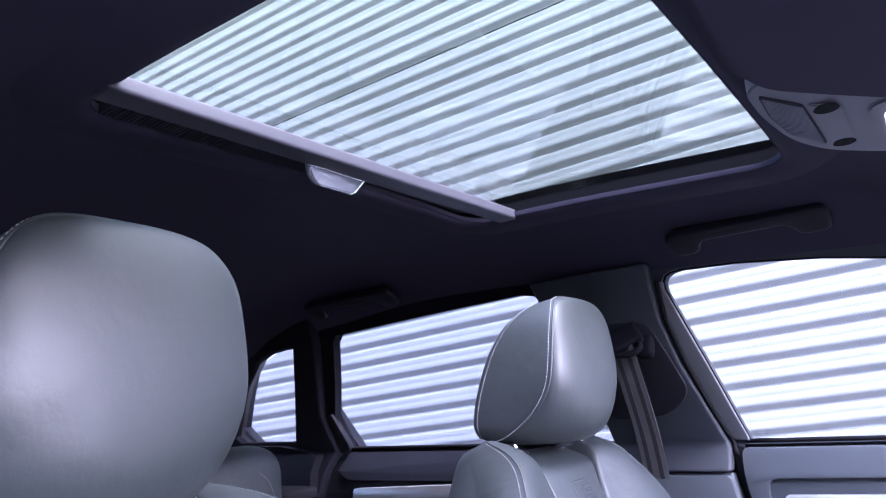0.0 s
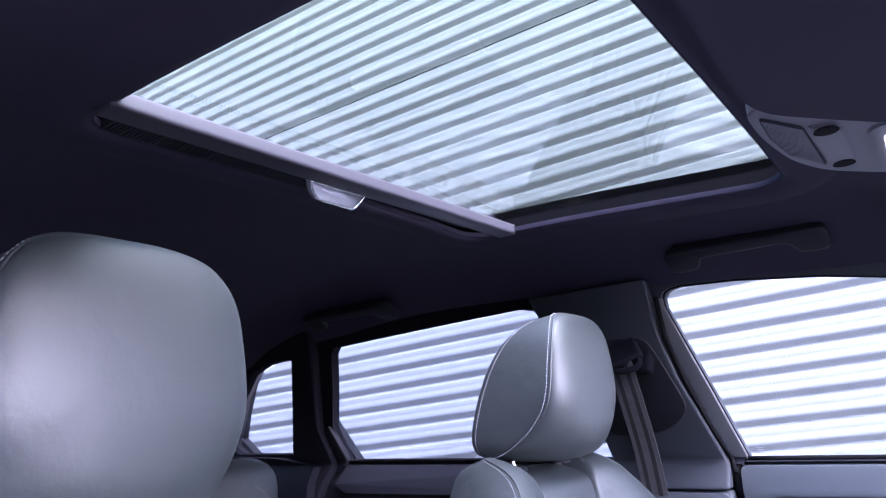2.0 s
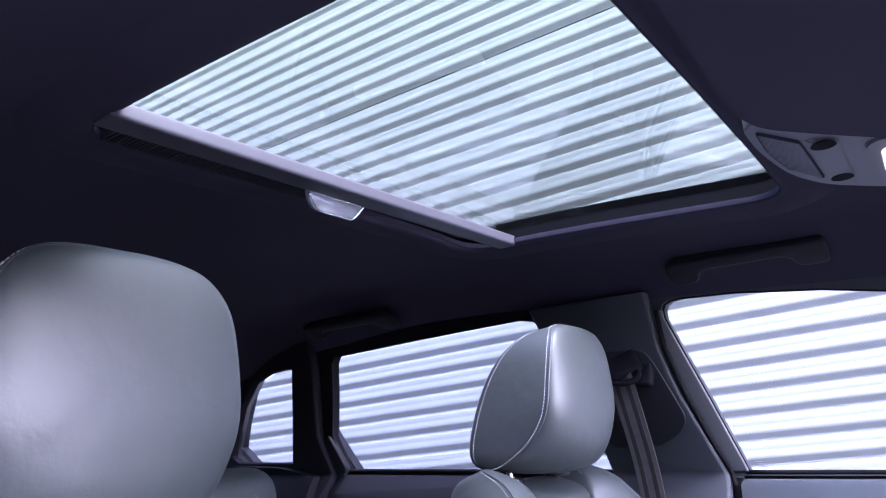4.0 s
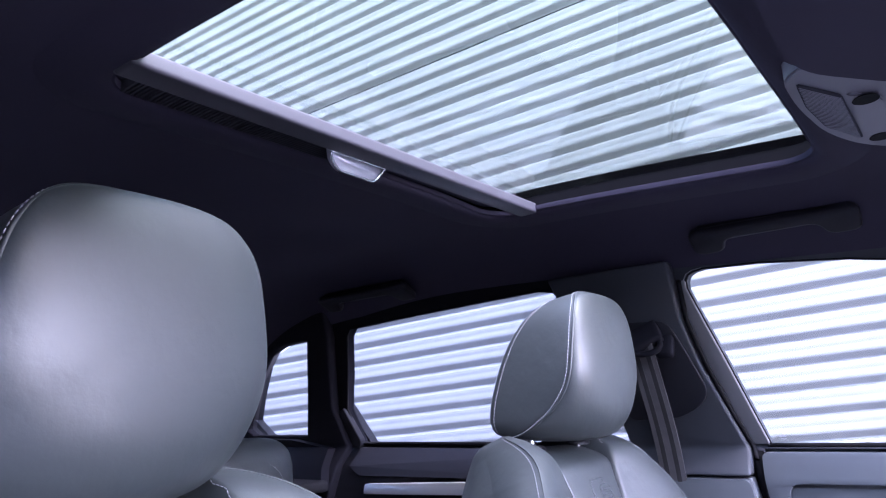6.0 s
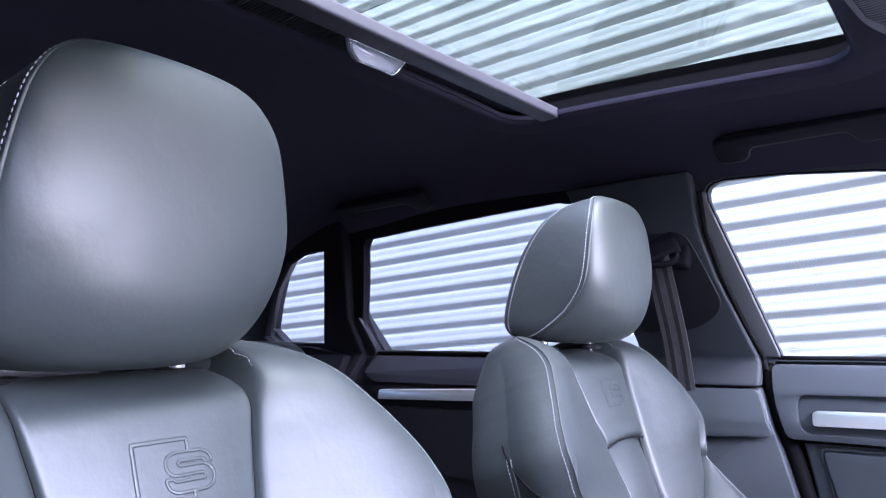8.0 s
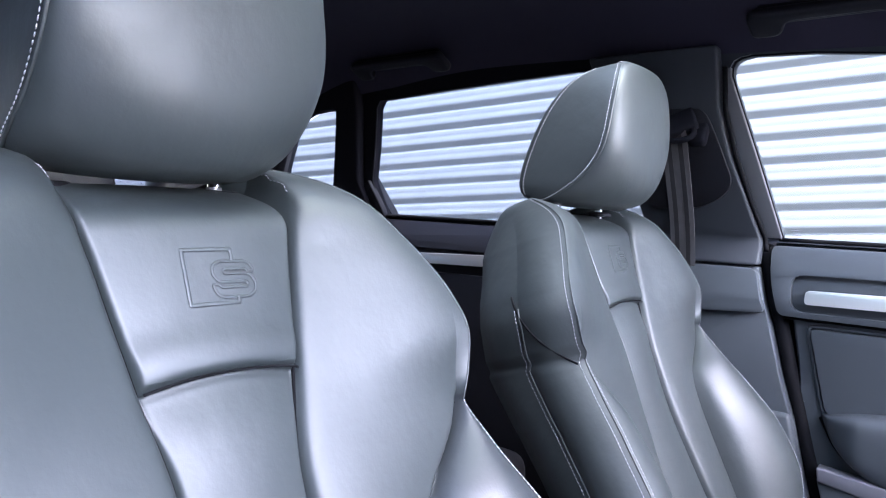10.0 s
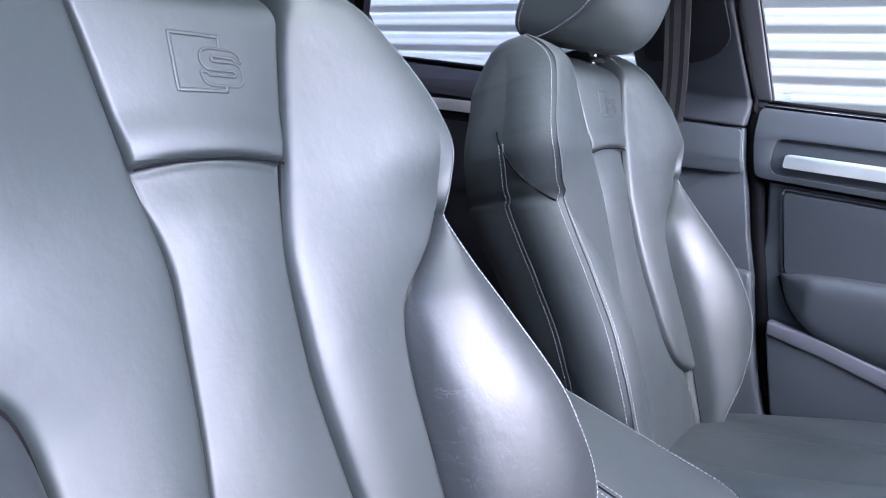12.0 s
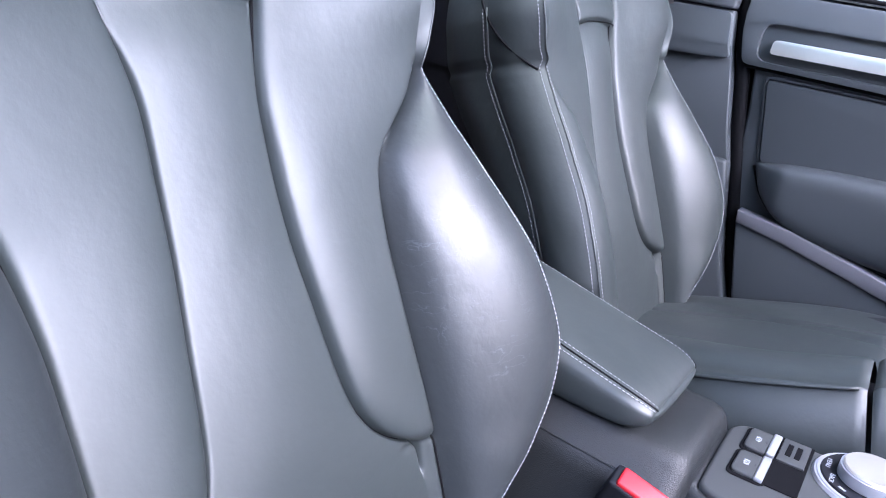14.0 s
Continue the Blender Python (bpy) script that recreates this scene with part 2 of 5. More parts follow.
def stitches(name, line, mat, parent, label="", step=0.0048, length=0.0034, radius=0.00039):
    """A row of single stitches along a line of points, joined into one part."""
    line = np.asarray(line, float)
    d = np.r_[0, np.cumsum(np.linalg.norm(np.diff(line, axis=0), axis=1))]
    verts, faces = [], []
    for s in np.arange(0.002, d[-1] - length, step):
        p, q = [np.array([np.interp(k, d, line[:, a]) for a in range(3)]) for k in (s, s + length)]
        t = (q - p) / (np.linalg.norm(q - p) + 1e-12)
        a = np.cross(t, (0.3, 0.2, 0.93))
        a /= np.linalg.norm(a)
        b = np.cross(t, a)
        o = len(verts)
        for end, r in ((p, 0.5), ((p + q) / 2, 1.15), (q, 0.5)):
            verts += [end + radius * r * (math.cos(w) * a + math.sin(w) * b) for w in np.linspace(0, 2 * math.pi, 5, endpoint=False)]
        for k in (0, 5):
            faces += [(o + k + j, o + k + (j + 1) % 5, o + k + 5 + (j + 1) % 5, o + k + 5 + j) for j in range(5)]
        faces += [tuple(o + j for j in range(4, -1, -1)), tuple(o + 10 + j for j in range(5))]
    return tagged(from_arrays(name, verts, faces, mat, parent, label), kind="stuff")


def spline(pairs):
    """A smooth monotone-looking function through (argument, value) pairs."""
    p = np.array(sorted(pairs), float)

    def f(v):
        v = np.clip(np.asarray(v, float), p[0, 0], p[-1, 0])
        i = np.clip(np.searchsorted(p[:, 0], v, side="right") - 1, 0, len(p) - 2)
        slope = np.diff(p[:, 1]) / np.diff(p[:, 0])
        m = np.r_[slope[0], [0 if a * b <= 0 else 2 * a * b / (a + b) for a, b in zip(slope[:-1], slope[1:])], slope[-1]]
        h = p[i + 1, 0] - p[i, 0]
        s = (v - p[i, 0]) / h
        return (2 * s**3 - 3 * s**2 + 1) * p[i, 1] + (s**3 - 2 * s**2 + s) * h * m[i] + (-2 * s**3 + 3 * s**2) * p[i + 1, 1] + (s**3 - s**2) * h * m[i + 1]

    return f


def step(x, a, b):
    t = np.clip((np.asarray(x, float) - a) / (b - a), 0, 1)
    return t * t * (3 - 2 * t)


def side_x(z):
    """How far out the car's inner side lies at a height."""
    return float(np.interp(z, [0.2, 0.45, 0.62, 0.80, 0.86, 0.91, 1.25], [0.76, 0.76, 0.752, 0.750, 0.765, 0.800, 0.596]))


def slab(bm, outline, holes=(), out=0.0, thick=0.03, bevel=0.0, cuts=(0.62, 0.80, 0.86, 0.91)):
    """A panel that follows the car's side, from its outline in (y, z); out: how far it stands off outwards."""
    loops = [[Vector((y, z, 0)) for y, z in pts] for pts in (outline, *holes)]
    vs = [bm.verts.new((0, v.x, v.y)) for pts in loops for v in pts]
    for tri in tessellate_polygon(loops):
        bm.faces.new([vs[i] for i in tri])
    bmesh.ops.dissolve_limit(bm, angle_limit=0.01, verts=bm.verts[:], edges=bm.edges[:])
    for z in cuts:
        bmesh.ops.bisect_plane(bm, geom=bm.verts[:] + bm.edges[:] + bm.faces[:], plane_co=(0, 0, z), plane_no=(0, 0, 1))
    front = bm.faces[:]
    back = bmesh.ops.extrude_face_region(bm, geom=front)
    moved = [v for v in back["geom"] if isinstance(v, bmesh.types.BMVert)]
    far = set(moved)
    for v in bm.verts:
        v.co.x = side_x(v.co.z) + out + (thick if v in far else 0)
    bmesh.ops.recalc_face_normals(bm, faces=bm.faces[:])
    if bevel:
        rim = [e for e in bm.edges if len(e.link_faces) == 2 and e.calc_face_angle(0) > 1.0]
        bmesh.ops.bevel(bm, geom=rim, offset=bevel, segments=3, profile=0.5, affect="EDGES", clamp_overlap=True)
    return bm


def rounded(points, r=0.02, n=5):
    """A polygon in the plane with its corners rounded."""
    out = []
    for i, p in enumerate(points):
        a, b, c = np.array(points[i - 1], float), np.array(p, float), np.array(points[(i + 1) % len(points)], float)
        rr = min(r, np.linalg.norm(a - b) / 2.1, np.linalg.norm(c - b) / 2.1)
        s, e = b + rr * (a - b) / np.linalg.norm(a - b), b + rr * (c - b) / np.linalg.norm(c - b)
        for k in np.linspace(0, 1, n):
            out.append(tuple((1 - k) ** 2 * s + 2 * k * (1 - k) * b + k * k * e))
    return out


# ---- ground and the building beside the car ----
bm = bmesh.new()
bmesh.ops.create_grid(bm, x_segments=40, y_segments=40, size=400)
ground = part("ground", bm, ASPHALT)
ground.location.z = 0.0
tagged(ground, "grey asphalt yard under the parked car", "ground", kind="structure")

PITCH, WALL_X, WALL_TURN, WALL_TILT = 0.0911, 2.20, 7.0, -4.0
# one rib of the cladding: height within the rib, depth outwards
RIB = [(0.0, 0.0), (0.003, 0.0005), (0.023, 0.0180), (0.029, 0.0202), (0.037, 0.0205), (0.044, 0.0200), (0.049, 0.0194), (0.054, 0.0194), (0.059, 0.0200), (0.066, 0.0205), (0.075, 0.0202), (0.081, 0.0150), (0.0855, 0.0008)]


def cladding(name, z0, count, y0, y1, wall, back=0.0):
    ys = np.linspace(y0, y1, 2)
    verts, faces = [], []
    zs, xs = [], []
    for k in range(count):
        for h, d in RIB:
            zs.append(z0 + k * PITCH + h * PITCH / 0.0885)
            xs.append(-1.3 * d - back)
    for y in ys:
        verts += [(x, y, z) for x, z in zip(xs, zs)]
    m = len(zs)
    faces = [(i, i + 1, m + i + 1, m + i) for i in range(m - 1)]
    return from_arrays(name, verts, faces, CLADDING, wall, smooth=False)


wall = thing("wall_outside", "white ribbed steel cladding of a building beside the car", "wall", (WALL_X, 1.2, 0), kind="structure")
wall.rotation_euler = (radians(WALL_TILT), 0, radians(WALL_TURN))
Z_SEAM = 2.867
rows_low = int(Z_SEAM / PITCH) + 8
for y0, y1 in ((-12.0, 14.0),):
    cladding("cladding_sheet", Z_SEAM - rows_low * PITCH, rows_low, y0, y1, wall)
    cladding("cladding_sheet", Z_SEAM + 0.009, 40, y0, y1, wall, 0.006)
bm = bmesh.new()
box(bm, (0.02, -12, -0.8), (0.16, 14, 6.6), 0)
part("wall_core", bm, TRIM_DARK, wall, smooth=False)
screw = None
for y in (-2.16, -0.1, 1.96, 4.02):
    for k in range(4, 34):
        z = Z_SEAM - rows_low * PITCH + k * 2 * PITCH + 0.037
        if screw is None:
            bm = bmesh.new()
            bmesh.ops.create_cone(bm, cap_ends=True, segments=8, radius1=0.007, radius2=0.005, depth=0.005, matrix=pose(0, 0, 0, 0, -90, 0))
            screw = part("screw", bm, SCREW, wall)
            ob = screw
        else:
            ob = new("screw", screw.data)
            ob.parent = wall
        ob.location = (-0.026, y, z)

# unseen wall added on the camera's side to cut light from the left
bm = bmesh.new()
box(bm, (-4.35, -12, 0), (-4.15, 14, 3.6), 0)
tagged(part("wall_light_block", bm, LIGHT_BLOCK, smooth=False), "plain dark wall, unseen, added to cut light from the near side", "wall", kind="structure")

# ---- the car's shell ----
bm = bmesh.new()
box(bm, (-0.74, -1.1, 0.20), (0.80, 2.05, 0.24), 0)
tagged(part("floor", bm, CARPET), "black carpet floor of the car", "floor", kind="structure")

crown = spline([(-0.55, 1.235), (-0.35, 1.268), (-0.1, 1.286), (0.14, 1.299), (0.56, 1.320), (0.9, 1.325), (1.2, 1.315), (1.5, 1.28), (1.8, 1.20), (2.05, 1.10)])
fall = spline([(0, 0.008), (0.2, 0.006), (0.33, 0.0), (0.42, -0.008), (0.50, -0.028), (0.57, -0.062), (0.615, -0.098), (0.65, -0.14)])
NEAR, FAR, FRONT, BACK = -0.315, 0.366, 0.137, 0.640


def roof_z(x, y):
    return float(crown(y) + fall(abs(x)))


def roof_sheet(name, lift, mat, label, margin=0.0, reach=0.603):
    xs = sorted({*np.round(np.linspace(-reach, reach, 53), 4), NEAR - margin, FAR + margin})
    ys = sorted({*np.round(np.linspace(-0.25, 2.0, 58), 4), FRONT - margin, BACK + margin})
    bm = bmesh.new()
    grid = [[bm.verts.new((x, y, roof_z(x, y) + lift)) for y in ys] for x in xs]
    for i in range(len(xs) - 1):
        for j in range(len(ys) - 1):
            mx, my = (xs[i] + xs[i + 1]) / 2, (ys[j] + ys[j + 1]) / 2
            if not (NEAR - margin < mx < FAR + margin and FRONT - margin < my < BACK + margin):
                bm.faces.new((grid[i][j], grid[i + 1][j], grid[i + 1][j + 1], grid[i][j + 1]))
    if not margin:
        r = 0.045
        for cx, cy, sx, sy in ((NEAR, FRONT, 1, 1), (FAR, FRONT, -1, 1), (NEAR, BACK, 1, -1), (FAR, BACK, -1, -1)):
            corner = bm.verts.new((cx, cy, roof_z(cx, cy) + lift))
            arc = []
            for q in np.linspace(0, math.pi / 2, 9):
                x, y = cx + sx * r * (1 - math.sin(q)), cy + sy * r * (1 - math.cos(q))
                arc.append(bm.verts.new((x, y, roof_z(x, y) + lift)))
            for a, b in zip(arc, arc[1:]):
                bm.faces.new((corner, a, b))
    return tagged(part(name, bm, mat), label, "ceiling", kind="structure")


def lip_line(grow=0.0, lift=0.0, n=14):
    r, pts = 0.045, []
    for cx, cy, q0 in ((FAR - r, BACK - r, 0), (NEAR + r, BACK - r, 90), (NEAR + r, FRONT + r, 180), (FAR - r, FRONT + r, 270)):
        for q in np.linspace(q0, q0 + 90, n):
            x, y = cx + (r + grow) * math.cos(radians(q)), cy + (r + grow) * math.sin(radians(q))
            pts.append((x, y, roof_z(x, y) + lift))
    pts.append(pts[0])
    fine = []
    for a, b in zip(pts, pts[1:]):
        k = max(1, int(math.dist(a, b) / 0.03))
        for s in range(k):
            x, y = a[0] + (b[0] - a[0]) * s / k, a[1] + (b[1] - a[1]) * s / k
            fine.append((x, y, roof_z(x, y) + lift))
    return np.array(fine + [fine[0]])


roof_sheet("ceiling", 0.0, HEADLINER, "black fabric headliner with a sunroof opening")
roof_sheet("roof_skin", 0.05, PAINT, "painted outer roof panel", 0.03, 0.64)

# the sunroof: lip, black well, pane, blind
sunroof = thing("sunroof", "glass sunroof with a grey roller blind pulled back", "sunroof", (0, 0, 0))
profile = [(0.078, 0.003), (0.064, -0.0005), (0.046, -0.0036), (0.028, -0.0052), (0.014, -0.0054), (0.005, -0.0032), (0.001, 0.002), (0.0, 0.008)]
rings = [lip_line(grow, lift) for grow, lift in profile]
n = len(rings[0])
from_arrays("rim", np.concatenate(rings), [(r * n + i, r * n + i + 1, (r + 1) * n + i + 1, (r + 1) * n + i) for r in range(len(rings) - 1) for i in range(n - 1)], HEADLINER, sunroof, "soft fabric rim round the opening")
low, high = lip_line(0.0, 0.008), lip_line(0.028, 0.036)
from_arrays("well", np.r_[low, high], [(i, i + 1, n + i + 1, n + i) for i in range(n - 1)], WELL, sunroof, "black rubber-lined frame")
xs, ys = np.linspace(NEAR - 0.035, FAR + 0.035, 17), np.linspace(FRONT - 0.035, BACK + 0.035, 13)
verts = [(x, y, float(crown(y)) + 0.4 * float(fall(abs(x))) + 0.027 + h) for h in (0, 0.004) for x in xs for y in ys]
q = len(xs) * len(ys)
faces = [(s + i * 13 + j, s + (i + 1) * 13 + j, s + (i + 1) * 13 + j + 1, s + i * 13 + j + 1) for s in (0, q) for i in range(16) for j in range(12)]
pane = from_arrays("pane", verts, faces, GLASS_ROOF, sunroof, "tinted curved roof glass")
pane.visible_shadow = False
bar_y0, bar_y1 = 0.556, 0.588
bm = bmesh.new()
box(bm, (NEAR - 0.01, bar_y0, 1.3135), (FAR + 0.008, bar_y1 + 0.003, 1.331), 0.0050, 4)
part("blind_bar", bm, BLIND, sunroof, "grey blind bar")
bm = bmesh.new()
box(bm, (NEAR, bar_y1 + 0.003, 1.338), (FAR, BACK + 0.01, 1.344), 0.001)
part("blind_fabric", bm, HEADLINER, sunroof)
bm = bmesh.new()
for k in range(72):
    x = NEAR + 0.02 + k * 0.0046
    box(bm, (x, bar_y1 + 0.004, 1.322), (x + 0.0026, BACK - 0.006, 1.334), 0.0)
tagged(part("blind_pleats", bm, TRIM_DARK, sunroof, "finely ribbed dark strip", smooth=False), kind="stuff")
# the pull tab under the bar
tab = [(-0.047, 0.0), (0.052, 0.0), (0.048, -0.009), (0.036, -0.026), (-0.026, -0.026), (-0.040, -0.016)]


def plate(bm, pts, depth, m):
    """A flat plate from an outline in (x, z) and its depth along y, laid by m."""
    a = [bm.verts.new(m @ Vector((x, 0, z))) for x, z in pts]
    b = [bm.verts.new(m @ Vector((x, depth, z))) for x, z in pts]
    bm.faces.new(a), bm.faces.new(b[::-1])
    for i in range(len(pts)):
        bm.faces.new((a[i], a[i - 1], b[i - 1], b[i]))
    return bm


tab_at = pose(-0.015, 0.588, 1.3195, 20, 0, 0)
bm = plate(bmesh.new(), rounded(tab, 0.007), 0.008, tab_at)
pull = part("pull_tab", bm, SILVER, sunroof, "silver pull tab")
tube("rim", [tab_at @ Vector((x, -0.001, z)) for x, z in rounded(tab, 0.007) + rounded(tab, 0.007)[:1]], 0.0018, CHROME, pull, "chrome rim")
tube("ridge", [tab_at @ Vector((x, -0.001, -0.0055)) for x in np.linspace(-0.043, 0.049, 8)], 0.0012, CHROME, pull)

# ---- openings in the far side, in (y, z) ----
WIN_FRONT = [(0.346, 0.912), (0.376, 1.05), (0.403, 1.165), (0.409, 1.192), (0.4075, 1.206), (0.401, 1.215), (0.390, 1.220), (0.372, 1.2225), (0.282, 1.219), (0.155, 1.206), (0.067, 1.191), (-0.15, 1.145), (-0.40, 1.05), (-0.62, 0.935), (-0.62, 0.906)]
WIN_REAR = [(0.605, 0.913), (0.636, 1.10), (0.651, 1.197), (0.668, 1.221), (0.70, 1.2275), (0.883, 1.222), (1.05, 1.216), (1.252, 1.207), (1.274, 1.190), (1.328, 1.10), (1.388, 1.010), (1.388, 0.917)]
WIN_QUARTER = [(1.562, 0.942), (1.467, 1.08), (1.394, 1.190), (1.500, 1.182), (1.575, 1.162), (1.675, 1.100), (1.765, 1.02), (1.825, 0.962), (1.805, 0.944)]


def grown(points, d):
    p = np.array(points, float)
    out = []
    for i in range(len(p)):
        t = p[(i + 1) % len(p)] - p[i - 1]
        t /= np.linalg.norm(t)
        out.append((p[i][0] + d * t[1], p[i][1] - d * t[0]))
    return out


def area(p):
    return sum(p[i - 1][0] * p[i][1] - p[i][0] * p[i - 1][1] for i in range(len(p))) / 2


def grow(points, d):
    return grown(points, d if area(points) > 0 else -d)


def side_line(points, out, close=True, n=6):
    pts = list(points) + ([points[0]] if close else [])
    line = []
    for (y0, z0), (y1, z1) in zip(pts, pts[1:]):
        for k in range(n):
            y, z = y0 + (y1 - y0) * k / n, z0 + (z1 - z0) * k / n
            line.append((side_x(z) + out, y, z))
    return np.array(line + [(side_x(pts[-1][1]) + out, *pts[-1])])


def pane_for(opening, mat, parent, out=0.012):
    p = slab(bmesh.new(), grow(opening, 0.006), out=out, thick=0.004)
    ob = part("pane", p, mat, parent, smooth=False)
    ob.visible_shadow = False
    return ob


# ---- far front door ----
door = thing("front_door", "dark grey car door with an aluminium strip, closed", "car door", (0, 0, 0))
DOOR_EDGE = [(0.362, 0.905), (0.352, 0.885), (0.330, 0.83), (0.312, 0.771), (0.298, 0.69), (0.288, 0.62), (0.262, 0.51), (0.236, 0.40), (0.205, 0.33), (0.16, 0.25)]
lower = part("lower_panel", slab(bmesh.new(), DOOR_EDGE + [(-0.85, 0.25), (-0.85, 0.905)], out=0.006, thick=0.06, bevel=0.006), TRIM, door)
sharp(lower)
frame_outer = [(0.40, 0.906), (0.43, 1.05), (0.46, 1.19), (0.45, 1.25), (0.36, 1.25), (0.28, 1.25), (0.155, 1.24), (0.06, 1.225), (-0.15, 1.18), (-0.42, 1.085), (-0.72, 0.95), (-0.72, 0.906)]
sharp(part("window_frame", slab(bmesh.new(), frame_outer, [WIN_FRONT], out=-0.006, thick=0.03, bevel=0.004), PILLAR, door, "black window frame"))
# paler than the rest of the frame: light on this edge is coloured in
sharp(part("frame_strip", slab(bmesh.new(), [(0.3455, 0.914), (0.3755, 1.05), (0.4025, 1.165), (0.4085, 1.192), (0.4065, 1.206), (0.436, 1.206), (0.452, 1.19), (0.445, 1.13), (0.430, 1.05), (0.402, 0.914)], out=-0.010, thick=0.01, bevel=0.003), FRAME_GREY, door, "frame strip, light on it put into its paler grey"))
reveal = [(y + 0.0015, z) for y, z in WIN_FRONT[:8]]
edge = [[(side_x(z) + d, y, z) for y, z in reveal] for d in (-0.0095, 0.013)]
from_arrays("frame_reveal", edge[0] + edge[1], [(i, i + 1, 9 + i, 8 + i) for i in range(7)], FRAME_GREY, door)
pane_for(WIN_FRONT, GLASS_FRONT, door)
tube("window_seal", side_line(WIN_FRONT, -0.002), 0.0028, RUBBER, door)
tube("waist_seal", side_line([(0.352, 0.9105), (-0.62, 0.9105)], -0.003, False, 20), 0.005, RUBBER, door)


def pad(name, outline, out, thick, mat, parent, label="", bevel=0.008, crease=50):
    return sharp(part(name, slab(bmesh.new(), outline, out=out, thick=thick, bevel=bevel), mat, parent, label), crease)


# upper trim with a recess round the aluminium strip
SCOOP = rounded([(0.312, 0.784), (0.317, 0.850), (-0.76, 0.868), (-0.76, 0.794)], 0.022)
bm = slab(bmesh.new(), rounded([(0.332, 0.775), (0.349, 0.83), (0.360, 0.900), (-0.80, 0.900), (-0.80, 0.772)], 0.012), [SCOOP], out=-0.016, thick=0.03, bevel=0.009)
sharp(part("upper_pad", bm, TRIM, door), 60)
pad("strip_recess", grow(SCOOP, 0.004), -0.003, 0.012, TRIM, door, bevel=0.0)
pad("aluminium_strip", rounded([(0.290, 0.800), (0.290, 0.824), (-0.70, 0.846), (-0.70, 0.818)], 0.007), -0.022, 0.014, ALU, door, "brushed aluminium strip", bevel=0.004)
pad("map_panel", rounded([(0.246, 0.607), (0.281, 0.755), (-0.60, 0.765), (-0.60, 0.625)], 0.012), -0.004, 0.02, TRIM, door, bevel=0.006)
tube("panel_bead", side_line(rounded([(0.251, 0.606), (0.286, 0.760), (-0.60, 0.770), (-0.60, 0.625)], 0.012), 0.003), 0.003, TRIM, door)
# door rest with a scooped front face
rest_top = spline([(-0.5, 0.668), (0.0, 0.640), (0.12, 0.630), (0.19, 0.621), (0.253, 0.606)])
rest_low = spline([(-0.5, 0.470), (0.05, 0.486), (0.136, 0.496), (0.184, 0.516), (0.226, 0.552), (0.253, 0.602)])
verts, rest_ys = [], np.r_[np.linspace(-0.5, 0.10, 20)[:-1], 0.10 + 0.153 * np.sin(np.linspace(0, 1, 24) * np.pi / 2)]
for y in rest_ys:
    swell = math.sqrt(max(0.0, min(1.0, (0.253 - y) / 0.06)))
    for f in np.linspace(0, 1, 25):
        z = float(rest_low(y) + (rest_top(y) - rest_low(y)) * (0.5 - 0.5 * math.cos(math.pi * f)))
        bulge = max(0.0, 1 - abs(2 * f - 1) ** 3.2) ** 0.55 * (0.80 + 0.20 * f)
        verts.append((side_x(z) + 0.008 - 0.058 * bulge * swell, y, z))
faces = [(a * 25 + k, a * 25 + k + 1, (a + 1) * 25 + k + 1, (a + 1) * 25 + k) for a in range(len(rest_ys) - 1) for k in range(24)]
from_arrays("arm_rest", verts, faces, TRIM, door, "padded door rest")
# black cords put in for the shade of a gap and a groove
tube("rest_gap_shade", [(side_x(float(rest_low(y))) + 0.001, y, float(rest_low(y)) - 0.002) for y in rest_ys[::-1][:34]], 0.0042, RUBBER, door)
tube("pad_groove_shade", side_line([(0.326, 0.7715), (-0.78, 0.7695)], -0.001, False, 20), 0.0035, RUBBER, door)
# the pocket's slanting light strip and lower bin
pad("bin_strip", [(0.247, 0.492), (0.250, 0.517), (0.15, 0.508), (0.05, 0.488), (-0.10, 0.455), (-0.40, 0.38), (-0.40, 0.352), (-0.10, 0.425), (0.05, 0.458), (0.15, 0.478)], -0.036, 0.03, STRIP_GREY, door, "pale grey strip on the door bin", bevel=0.003)
pad("bin_panel", [(0.250, 0.494), (0.15, 0.478), (0.05, 0.458), (-0.10, 0.425), (-0.40, 0.352), (-0.40, 0.27), (0.17, 0.27), (0.21, 0.345)], -0.028, 0.03, TRIM, door, bevel=0.004)
# solid dark plate in place of the shade inside the bin's opening
bm = slab(bmesh.new(), rounded([(0.13, 0.475), (0.12, 0.515), (0.02, 0.525), (-0.2, 0.52), (-0.2, 0.41), (0.0, 0.45)], 0.03), out=-0.006, thick=0.01)
sharp(part("bin_shade", bm, TRIM_DARK, door))

# ---- B-pillar, belt ----
pillar = thing("b_pillar_trim", "dark grey plastic trim of the centre pillar", "pillar trim", kind="structure")
UPPER = [(0.372, 0.862), (0.374, 0.90), (0.396, 0.98), (0.418, 1.064), (0.428, 1.14), (0.424, 1.19), (0.420, 1.238), (0.660, 1.238), (0.634, 1.10), (0.606, 0.95), (0.600, 0.862)]
pad("upper_trim", UPPER, -0.034, 0.03, PILLAR, pillar, bevel=0.007)
LOWER = [(0.374, 0.859), (0.358, 0.80), (0.339, 0.74), (0.319, 0.66), (0.298, 0.595), (0.62, 0.595), (0.62, 0.859)]
pad("lower_trim", LOWER, -0.022, 0.03, TRIM, pillar, "grained lower pillar trim", bevel=0.004)
pad("overhang", rounded([(0.374, 0.857), (0.360, 0.80), (0.351, 0.778), (0.62, 0.762), (0.62, 0.857)], 0.012), -0.036, 0.02, TRIM, pillar, bevel=0.009)
